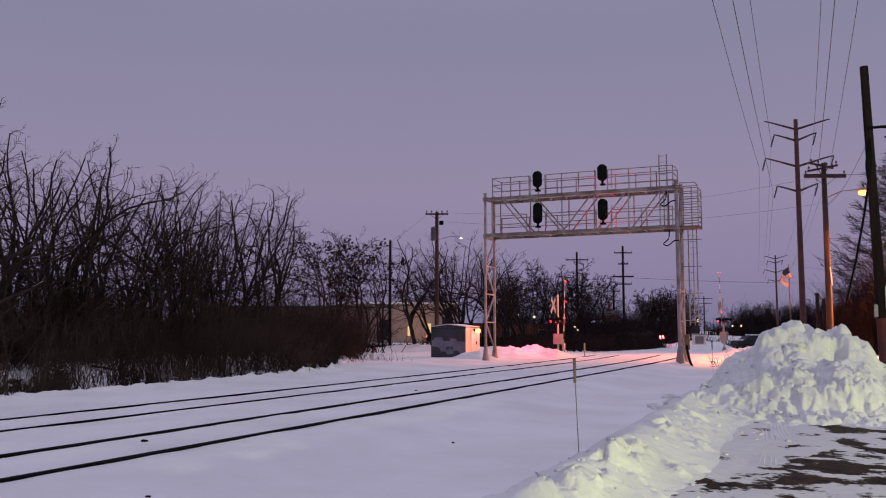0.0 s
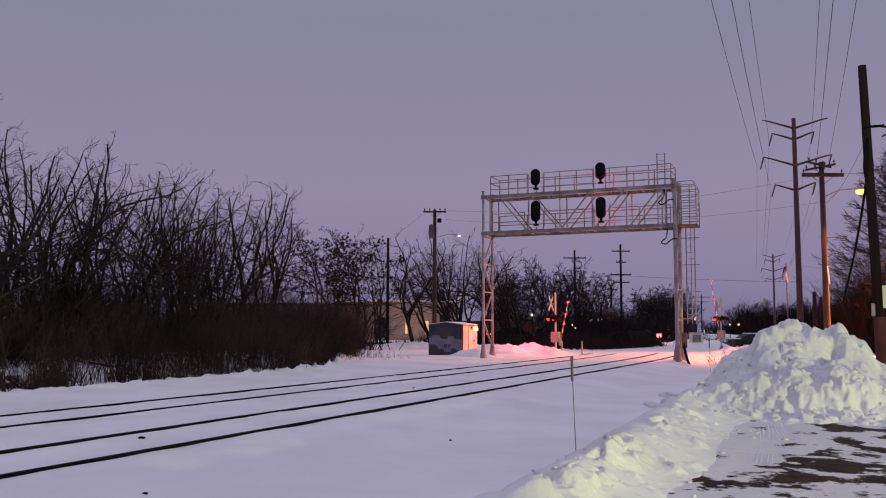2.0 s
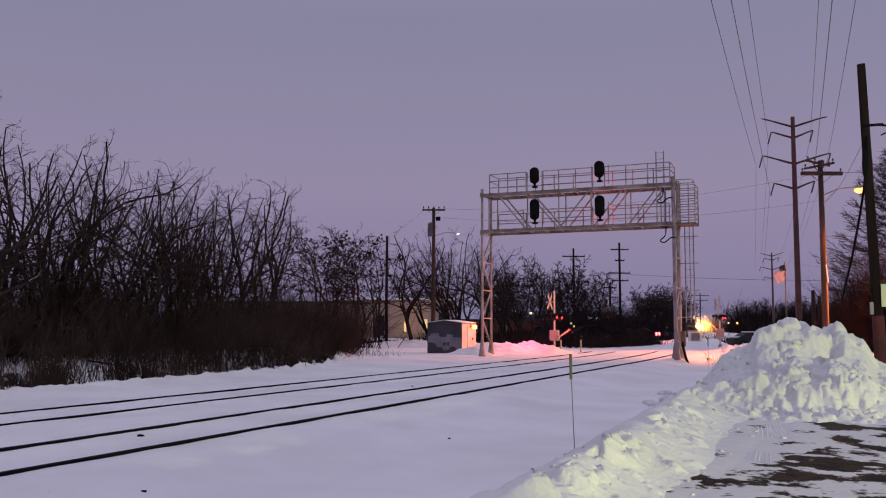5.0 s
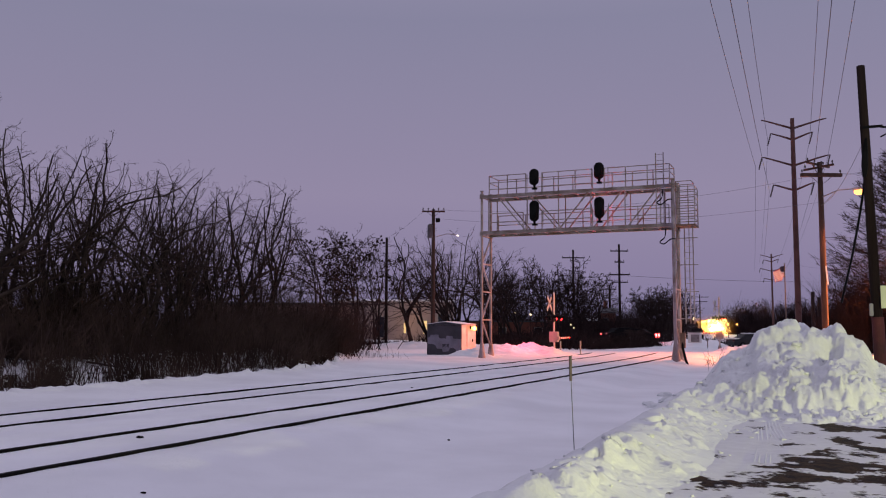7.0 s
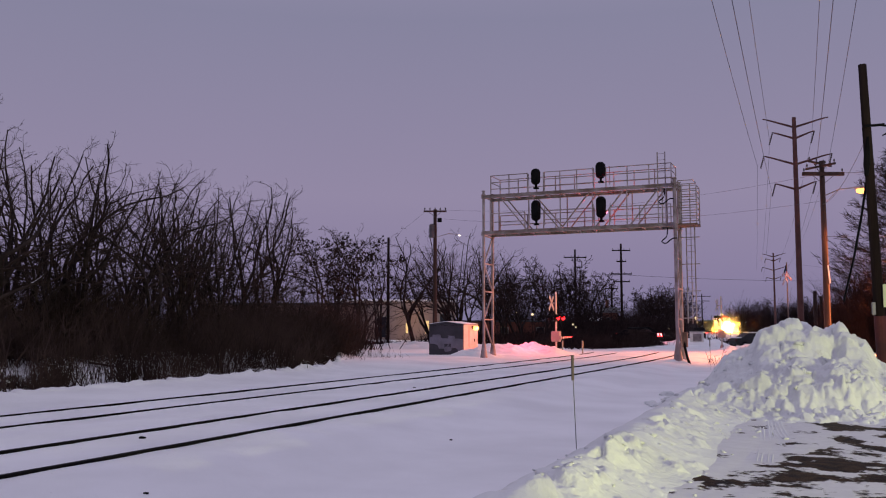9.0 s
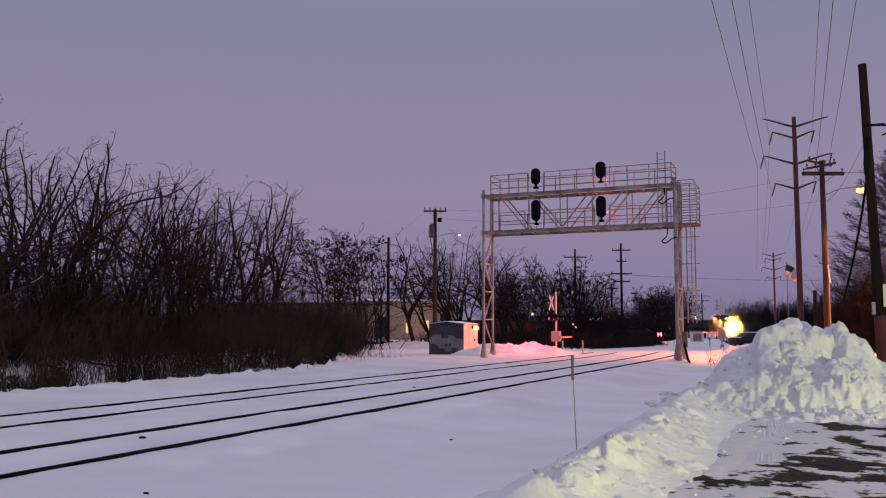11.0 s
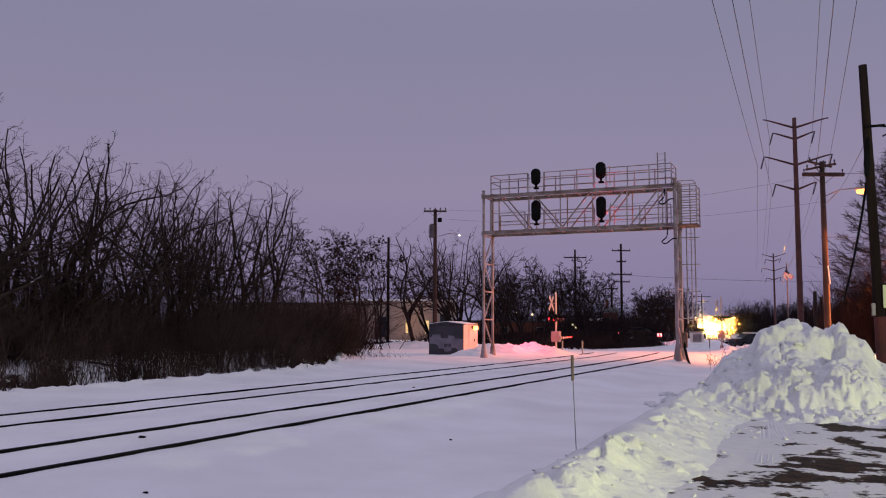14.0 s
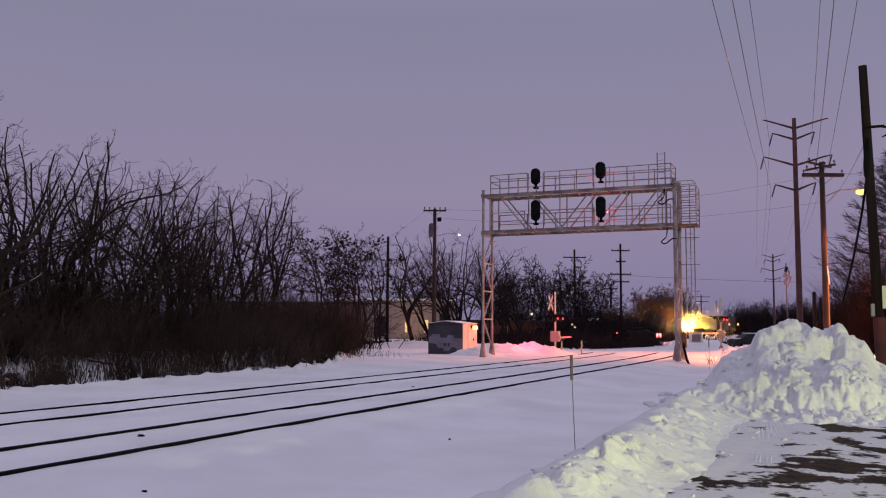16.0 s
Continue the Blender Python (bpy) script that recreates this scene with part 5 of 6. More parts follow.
# fallen and leaning branches, snow-capped tufts at the edge of the wood
def limb(pts, r0, label, bare=0):
    V, F = [], []
    p = [Vector(spline([(i, *q) for i, q in enumerate(pts)], s * (len(pts) - 1) / 24)) for s in range(25)]
    n = len(p)
    rad = [r0 * (1 - 0.72 * i / (n - 1)) for i in range(n)]
    tube(V, F, p, rad, 7)
    g = tagged(raw("fallen_branch", V, F, BARK, smooth=True), label, "branch")
    if bare < 20:
        V, F = [], []
        a = bare * 24 // len(pts)
        tube(V, F, [q + Vector((0, 0, k * 0.75)) for q, k in zip(p, rad)][a:], [k * 0.38 for k in rad][a:], 6)
        raw("snow_cap", V, F, SNOW, g, "thin line of snow", True)


limb(((-19.5, 14.2, 0.1), (-19.5, 14.9, 1.2), (-19.5, 15.63, 2.09), (-19.5, 16.12, 2.38), (-19.5, 16.64, 2.58), (-19.5, 16.99, 2.76), (-19.5, 17.2, 2.93), (-19.5, 17.32, 3.35)), 0.065, "leaning dark limb with a little snow along its top", 5)
limb(((-19.8, 13.6, 0.1), (-19.8, 14.4, 1.8), (-19.8, 15.02, 2.86), (-19.8, 15.98, 3.32), (-19.8, 16.48, 3.54), (-19.8, 17.01, 3.89), (-19.8, 17.27, 4.23), (-19.8, 17.42, 4.56), (-19.8, 17.67, 4.99), (-19.8, 17.85, 5.42)), 0.085, "leaning bare limb bent up at its end", 99)
limb(((-19.6, 19.0, 0.5), (-19.3, 19.3, 0.42), (-18.9, 19.6, 0.3), (-18.6, 19.7, 0.02)), 0.045, "snowy branch lying at the wood's edge")
for x, y, r in ((-16.2, 80.5, 0.95), (-14.9, 83.0, 0.5), (-18.9, 29.4, 0.3), (-19.2, 31.0, 0.22), (-18.6, 17.0, 0.2), (-18.6, 15.6, 0.2)):
    bush = base("snowy_bush", "low tangle of dry stems with clots of snow", "bush", (x, y, hill(x, y)))
    V, F = [], []
    q = random.Random(int(x * 100 + y))
    ends = []
    for _ in range(170):
        a, s = q.uniform(0, 6.28), q.uniform(0.3, 1.2)
        m = Vector((math.cos(a) * r * s * 0.7, math.sin(a) * r * s * 0.7, r * q.uniform(0.7, 1.6)))
        e = m + Vector((math.cos(a) * r * s * 0.6, math.sin(a) * r * s * 0.6, -r * q.uniform(-0.2, 0.6)))
        tube(V, F, [Vector((q.gauss(0, r * 0.8), q.gauss(0, r * 0.8), -0.05)), m, e], [0.024 * r, 0.02 * r, 0.012 * r], 3)
        ends.append(Vector((m.x, m.y, m.z * (0.45 if r > 0.4 else 0.6))))
    raw("stem_tangle", V, F, BRUSH, bush)
    for e in ends[:(9 if r < 0.5 else 5)]:
        bm = B()
        bmesh.ops.create_icosphere(bm, subdivisions=2, radius=r * q.uniform(0.15, 0.32))
        for v in bm.verts:
            v.co *= 1 + 0.5 * noise.noise(v.co * 9 + e * 5)
            v.co.z *= 0.5
        part("snow_clot", bm, SNOW, bush, "", Matrix.Translation(e))


# ---------------------------------------------------------------- buildings beyond the trees
def building(name, label, place, turn, w, d, h, wall, windows, roof_snow=True, gable=0.0):
    g = base(name, label, "building", place, turn)
    bm = B()
    box(bm, (0, 0, h / 2 - 0.25), (w, d, h + 0.5), None, 0.02)
    part("wall", bm, wall, g)
    bm = B()
    if gable:
        v = [(-w / 2 - 0.3, -d / 2 - 0.3, h), (w / 2 + 0.3, -d / 2 - 0.3, h), (w / 2 + 0.3, d / 2 + 0.3, h), (-w / 2 - 0.3, d / 2 + 0.3, h), (-w / 2 - 0.3, 0, h + gable), (w / 2 + 0.3, 0, h + gable)]
        q = [bm.verts.new(p) for p in v]
        for f in ((0, 1, 5, 4), (1, 2, 5), (2, 3, 4, 5), (3, 0, 4), (3, 2, 1, 0)):
            bm.faces.new([q[i] for i in f])
    else:
        box(bm, (0, 0, h + 0.1), (w + 0.3, d + 0.3, 0.2), None, 0.04)
    part("roof", bm, SNOW if roof_snow else mat("dark_roof", (0.06, 0.055, 0.06), 0.8), g, "snow-covered roof" if roof_snow else "")
    for x, z, ww, hh, lit in windows:
        bm = B()
        box(bm, (x, -d / 2 - 0.03, z), (ww + 0.16, 0.08, hh + 0.16), None, 0.01)
        f = part("window", bm, mat("window_frame", (0.3, 0.28, 0.26), 0.6), g)
        bm = B()
        box(bm, (x, -d / 2 - 0.075, z), (ww, 0.02, hh))
        part("pane", bm, mat("lit_window", (1, 0.8, 0.4), emit=(1.0, 0.66, 0.22), power=0.42) if lit else mat("dark_glass", (0.02, 0.022, 0.03), 0.1), f)
    return g


PALE = mat("pale_siding", (0.30, 0.23, 0.20), 0.8, 0, 0.12, 2, 0.05)
BRICK = mat("dull_brick", (0.16, 0.05, 0.03), 0.85, 0, 0.25, 3, 0.1)
building("office_building", "pale low building with lit windows behind the trees", (-44.6, 88.0, 0.0), 24, 13, 8, 4.4, PALE, ((-4.2, 1.5, 1.4, 2.0, False), (-1.5, 1.6, 0.9, 2.2, False), (1.2, 1.5, 0.25, 1.1, True), (3.4, 1.6, 0.4, 1.4, True), (5.4, 2.6, 1.2, 0.8, False)))
building("store_building", "long low dull building with a dark flat roof behind the wood", (-41.5, 61.4, 0.0), 24, 13, 7, 3.3, mat("dull_pink_siding", (0.20, 0.125, 0.115), 0.85, 0, 0.2, 2, 0.1), ((-5, 1.5, 1.0, 1.4, False), (-3, 1.5, 1.0, 1.4, False), (0.5, 1.5, 1.0, 1.4, False), (4, 1.5, 1.0, 1.4, False), (5.6, 1.2, 0.9, 2.0, False)), False)
building("brick_building", "long low red brick building in the dusk", (-40.0, 119.0, 0.0), 22, 24, 7, 2.4, BRICK, ((-7, 1.2, 1.0, 0.8, False), (-3, 1.2, 1.0, 0.8, False), (2, 1.2, 1.0, 0.8, False)), False)
building("garage", "low dark garage with a snowy roof", (-34.2, 140.0, 0.0), 14, 3.6, 5, 2.5, BRICK, ((-0.8, 1.2, 0.7, 0.8, False),), True, 0.7)
hs = building("house", "dark red brick house with a chimney", (-31.1, 134.0, 0.0), 14, 2.2, 4, 3.9, BRICK, ((-0.3, 2.7, 0.5, 0.8, False),), False, 0.8)
bm = B()
box(bm, (-0.4, 0.9, 5.0), (0.5, 0.5, 1.7), None, 0.03)
box(bm, (-0.4, 0.9, 5.88), (0.62, 0.62, 0.12), None, 0.03)
part("chimney", bm, BRICK, hs)
building("warehouse", "long dark low building beyond the level crossing", (-54.0, 286.0, 0.0), 20, 30, 8, 4.6, mat("dark_cladding", (0.05, 0.035, 0.035), 0.8), ((6, 1.4, 0.4, 0.4, True), (9.5, 1.5, 0.4, 0.4, True)), False)


# distant street and window lamps
def far_lamp(place, r, material, label):
    bm = B()
    bmesh.ops.create_uvsphere(bm, u_segments=10, v_segments=6, radius=r)
    g = base("lamp_post", label, "street lamp", (place[0], place[1], 0.0))
    part("lamp_glass", bm, material, g, "", pose(0, 0, place[2]))
    bm = B()
    rod(bm, (0, 0.1, -0.3), (0, 0.1, place[2]), 0.05, 0.035, 8)
    part("column", bm, DARKWOOD, g)


for p, r, m in (((-14.6, 146.8, 2.3), 0.12, LAMP_WARM), ((-13.4, 148.4, 2.3), 0.14, LAMP_ORANGE), ((-21.0, 154.9, 3.3), 0.26, LAMP_WARM), ((-27.4, 84.1, 2.9), 0.11, LAMP_WARM), ((-23.7, 85.8, 1.9), 0.07, LAMP_WARM), ((-23.7, 86.9, 1.6), 0.07, LAMP_WARM), ((-29.2, 84.4, 3.1), 0.06, LAMP_WARM), ((-31.1, 84.7, 3.1), 0.05, LAMP_WARM), ((-46.0, 100.0, 3.4), 0.1, LAMP_WARM)):
    far_lamp(p, r, m, "distant glowing lamp on a thin post")


# ---------------------------------------------------------------- parked and moving cars, cabinets, posts
def car(name, label, place, turn, paint, snowy, tail=True, front=False, lens=0.3):
    g = base(name, label, "car", place, turn)
    prof = [(-2.25, 0.35), (-2.3, 0.75), (-2.15, 0.95), (-1.6, 1.0), (-1.0, 1.45), (0.7, 1.5), (1.35, 1.02), (2.1, 0.88), (2.28, 0.65), (2.25, 0.35)]
    bm = B()
    s0 = [bm.verts.new((-0.88 + (0.12 if z > 1.1 else 0), y, z)) for y, z in prof]
    s1 = [bm.verts.new((0.88 - (0.12 if z > 1.1 else 0), y, z)) for y, z in prof]
    n = len(prof)
    for i in range(n):
        j = (i + 1) % n
        bm.faces.new((s0[i], s0[j], s1[j], s1[i]))
    bm.faces.new(s0[::-1])
    bm.faces.new(s1)
    bmesh.ops.bevel(bm, geom=list(bm.edges), offset=0.05, segments=2, affect="EDGES")
    part("body", bm, paint, g)
    for x in (-0.8, 0.8):
        for y in (-1.4, 1.4):
            bm = B()
            rod(bm, (x - 0.1, y, 0.33), (x + 0.1, y, 0.33), 0.33, n=18)
            w = part("wheel", bm, BLACK, g)
            bm = B()
            rod(bm, (x - 0.105, y, 0.33), (x + 0.105, y, 0.33), 0.18, n=12)
            part("rim", bm, GREYBOX, w)
        bm = B()
        box(bm, (x * 0.86, -2.27, 0.82), (lens, 0.1, lens * 0.75), None, lens * 0.15)
        part("tail_light", bm, mat("tail_light_glow", (0.5, 0.02, 0.02), emit=(1.0, 0.055, 0.06), power=20) if tail else LENS_OFF, g, "red tail light")
        bm = B()
        box(bm, (x * 0.86, 2.25, 0.72), (0.32, 0.08, 0.16), None, 0.02)
        part("headlight", bm, LAMP_WARM if front else GREYBOX, g)
        bm = B()
        box(bm, (x * 0.885, -0.15, 1.24), (0.03, 1.5, 0.28), Matrix.Rotation(-0.12 if x > 0 else 0.12, 4, "Y"))
        part("side_window", bm, mat("dark_glass", (0.02, 0.022, 0.03), 0.1), g)
    if snowy:
        bm = B()
        box(bm, (0, 1.75, 1.0), (1.5, 0.85, 0.12), None, 0.05)
        part("bonnet_snow", bm, SNOW, g, "cap of snow on the bonnet")
        bm = B()
        box(bm, (0, -1.9, 1.02), (1.5, 0.55, 0.12), None, 0.05)
        part("boot_snow", bm, SNOW, g, "cap of snow on the boot")
        if not tail:
            bm = B()
            box(bm, (0, -0.15, 1.53), (1.35, 1.5, 0.1), None, 0.045)
            part("roof_snow", bm, SNOW, g, "cap of snow on the roof")
    return g


DARKCAR = mat("dark_car_paint", (0.006, 0.006, 0.007), 0.9, 0.0, 0.1, 4, 0.02)
DARKCAR.node_tree.nodes["Principled BSDF"].inputs["Specular IOR Level"].default_value = 0.1
car("waiting_car", "dark car waiting with red tail lights lit", (-17.5, 86.6, 0.05), 89, DARKCAR, False, lens=0.5)
car("parked_car", "parked car under a cap of snow", (-6.9, 92.0, -0.42), -60, mat("dark_grey_car_paint", (0.012, 0.012, 0.014), 0.6, 0.1), True, False)
MOVER = car("oncoming_car", "dark car with headlights on coming down the road", (-12.0, 101.0, 0.1), 200, DARKCAR, False, True, True)
LEAVER = car("leaving_car", "dark car driving off with red tail lights lit", (-34.0, 78.5, 0.15), -51, DARKCAR, False, lens=0.17)
bm = B()
cb = base("signal_cabinet", "white metal signal cabinet beside the crossing", "cabinet", (-9.78, 72.3, 0.1))
box(bm, (0, 0, 0.7), (1.0, 0.7, 0.8), None, 0.02)
part("body", bm, WHITE, cb)
bm = B()
box(bm, (0, 0, 1.14), (1.1, 0.85, 0.08), None, 0.03)
part("roof", bm, GREYBOX, cb)
bm = B()
box(bm, (0.08, -0.36, 0.68), (0.65, 0.03, 0.6), None, 0.01)
dd = part("door", bm, mat("grey_panel", (0.30, 0.27, 0.27), 0.6), cb)
bm = B()
box(bm, (0.3, -0.39, 0.7), (0.04, 0.04, 0.14))
part("handle", bm, BLACK, dd)
for x, y in ((-15.2, 52.6), (-14.2, 53.6)):
    bm = B()
    g = base("marker_post", "short pale marker post in the snow", "post", (x, y, -0.05))
    rod(bm, (0, 0, -0.2), (0, 0, 0.75), 0.05, n=8)
    part("post", bm, GREYBOX, g)
    bm = B()
    rod(bm, (0, 0, 0.75), (0, 0, 0.79), 0.055, 0.02, 8)
    part("cap", bm, GREYBOX, g)


def stake(place, h, tilt, label):
    g = base("marker_stake", label, "stake", place)
    bm = B()
    rod(bm, (0, 0, -0.2), (tilt, 0, h - 0.2), 0.007, 0.007, 6)
    part("rod", bm, mat("grey_rod", (0.22, 0.22, 0.22), 0.6), g)
    bm = B()
    rod(bm, (tilt, 0, h - 0.36), (tilt * 1.05, 0, h), 0.022, n=8)
    part("reflector_sleeve", bm, mat("sleeve_brown", (0.16, 0.12, 0.09), 0.6), g, "thick dull sleeve")


stake((-3.38, 12.38, -0.25), 1.36, -0.05, "thin marker stake with a thick sleeve stuck in the snow")
stake((-4.6, 38.0, -0.2), 1.3, -0.02, "thin marker stake in the snow")
# stones and clods poking out of the snow
for x, y, r in ((-8.78, 9.5, 0.04), (-5.45, 12.6, 0.022), (-9.9, 20.5, 0.03), (-6.17, 6.76, 0.022), (-3.6, 21.5, 0.13), (-3.9, 23.0, 0.125), (-3.5, 22.4, 0.13), (-3.75, 20.2, 0.125), (-3.55, 19.6, 0.125)):
    bm = B()
    bmesh.ops.create_icosphere(bm, subdivisions=2, radius=r)
    for v in bm.verts:
        v.co *= 1 + 0.7 * noise.noise(v.co * (1.1 / r) + Vector((x, y, 0)))
        v.co.z *= 0.6
        v.co.x *= 1.3
    white = r > 0.12 and x > -4
    s = part("snow_clod" if white else "stone", bm, BANK if white else RAIL, None, "", pose(x, y, hill(x, y) + r * 0.2))
    tagged(s, "clod of snow lying on the field" if white else "dark stone poking out of the snow", "clod" if white else "stone")

# small crumbs of crusted snow thrown up beside the rails
def crumbs():
    r = random.Random(44)
    V, F = [], []
    for i in range(1300):
        y = 5.5 + 26 * r.random() ** 1.6
        c = r.choice((-9.3, -7.8, -7.8, -13.3, -11.8))
        x = c + (r.gauss(0.12, 0.30) if r.random() < 0.75 else r.uniform(-1.2, 1.2))
        if abs(x - c) < 0.05:
            continue
        s = 0.008 + 0.024 * r.random() ** 3
        o = Vector((x, y, hill(x, y) - s * 0.35))
        k = len(V)
        ring = [Vector((math.cos(a) * s * r.uniform(0.7, 1.4), math.sin(a) * s * r.uniform(0.7, 1.4), s * r.uniform(-0.2, 0.2))) for a in (0, 1.25, 2.5, 3.8, 5.0)]
        V += [o + q for q in ring] + [o + Vector((r.gauss(0, s * 0.2), r.gauss(0, s * 0.2), s * r.uniform(0.4, 0.8))), o - Vector((0, 0, s))]
        for j in range(5):
            F.append((k + j, k + (j + 1) % 5, k + 5))
            F.append((k + (j + 1) % 5, k + j, k + 6))
    tagged(raw("snow_crumbs", V, F, SNOW, smooth=True), "small crumbs of crusted snow beside the rails", "snow crumbs", kind="stuff")


crumbs()
# low drifts and ploughed heaps by the crossing
for x, y, w, d, h in ((-5.3, 60.0, 2.6, 3.2, 0.38), (-15.9, 49.6, 2.6, 1.4, 0.5), (-17.3, 48.6, 2.6, 1.6, 0.42), (-15.2, 49.2, 1.6, 1.2, 0.4), (-3.9, 56.0, 2.4, 3.5, 0.42), (-6.55, 42.3, 0.9, 0.9, 0.16), (-17.3, 43.4, 1.6, 1.3, 0.35), (-20.5, 54.0, 4.5, 2.4, 0.35), (-27.0, 56.0, 5.0, 2.4, 0.4), (-11.5, 88.0, 5.0, 3.0, 0.5)):
    n = 36
    V = []
    for j in range(n + 1):
        for i in range(n + 1):
            u, v = 2 * i / n - 1, 2 * j / n - 1
            k = max(0, 1 - u * u) ** 1.2 * max(0, 1 - v * v) ** 1.2
            px, py = x + u * w, y + v * d
            V.append((px, py, hill(px, py) - 0.04 + h * k * (1 + 0.55 * noise.noise((px * 1.7, py * 1.7, 2)) + 0.5 * abs(noise.noise((px * 4, py * 4, 2))) + 0.2 * noise.noise((px * 9, py * 9, 2)))))
    F = [(j * (n + 1) + i, j * (n + 1) + i + 1, (j + 1) * (n + 1) + i + 1, (j + 1) * (n + 1) + i) for j in range(n) for i in range(n)]
    tagged(raw("snow_drift", V, F, SNOW, smooth=True), "low drift of ploughed snow by the crossing", "snow drift")


# ---------------------------------------------------------------- flag
def flag():
    g = base("flagpole", "pale flagpole with a striped red, white and blue flag", "flag", (-4.1, 102.1, 0.1))
    bm = B()
    rod(bm, (0, 0, -0.3), (0, 0, 8.5), 0.08, 0.05, 10)
    part("pole", bm, RUST, g)
    bm = B()
    bmesh.ops.create_uvsphere(bm, u_segments=10, v_segments=8, radius=0.1, matrix=Matrix.Translation((0, 0, 8.58)))
    part("finial", bm, GREYBOX, g)
    red = mat("flag_red", (0.45, 0.03, 0.03), 0.8, 0, 0.1, 6, 0.05)
    wht = mat("flag_white", (0.75, 0.72, 0.7), 0.8, 0, 0.1, 6, 0.05)
    blu = mat("flag_blue", (0.008, 0.010, 0.035), 0.8, 0, 0.1, 6, 0.05)
    strips, n, w, h = [], 8, 2.1 / 8, 1.2
    for i in range(n):
        V, F, M = [], [], []
        for s in range(13):
            z1, z0 = -h * s / 13, -h * (s + 1) / 13
            k = len(V)
            for y in (-0.006, 0.006):
                V += [(0, y, z0), (-w * 1.03, y, z0), (-w * 1.03, y, z1), (0, y, z1)]
            F += [(k, k + 1, k + 2, k + 3), (k + 7, k + 6, k + 5, k + 4), (k, k + 4, k + 5, k + 1), (k + 3, k + 2, k + 6, k + 7), (k, k + 3, k + 7, k + 4), (k + 1, k + 5, k + 6, k + 2)]
            M += [2 if (i < 4 and s < 7) else (0 if s % 2 == 0 else 1)] * 6
        o = raw("flag_strip", V, F, red, g, "rigid strip of striped flag cloth")
        o.data.materials.append(wht)
        o.data.materials.append(blu)
        o.data.polygons.foreach_set("material_index", M)
        strips.append(o)
    return strips, w


STRIPS, STRIP_W = flag()


# ---------------------------------------------------------------- train
GLARE = mat("headlight_glow", (1, 0.8, 0.4), emit=(1.0, 0.36, 0.045), power=34000)
# translucent flecks, added so the lamps' glare spreads round them
GLARE_FLECK = bpy.data.materials.new("glare_flecks")
GLARE_FLECK.use_nodes = True
fn = GLARE_FLECK.node_tree
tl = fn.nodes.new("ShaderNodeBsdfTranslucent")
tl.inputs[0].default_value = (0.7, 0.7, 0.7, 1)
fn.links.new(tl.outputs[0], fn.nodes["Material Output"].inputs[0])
# yellow glow for outsized lamp bowls, the lamps' glare put into a surface
YELLOW_GLARE = mat("yellow_glare", (1, 0.7, 0.2), emit=(1.0, 0.62, 0.10), power=2.4)
LOCO_PAINT = mat("locomotive_grey_paint", (0.030, 0.032, 0.030), 0.5, 0.2, 0.2, 2, 0.05)


def bogie(g, y, material):
    bm = B()
    for s in (-0.95, 0.95):
        box(bm, (s, y, 0.6), (0.14, 3.6, 0.35), None, 0.04)
    box(bm, (0, y, 0.65), (1.9, 0.6, 0.3), None, 0.03)
    b = part("bogie", bm, material, g)
    for dy in (-1.5, 0, 1.5):
        for s in (-0.76, 0.76):
            bm = B()
            rod(bm, (s - 0.06, y + dy, 0.52), (s + 0.06, y + dy, 0.52), 0.52, n=20)
            part("wheel", bm, RUST, b)


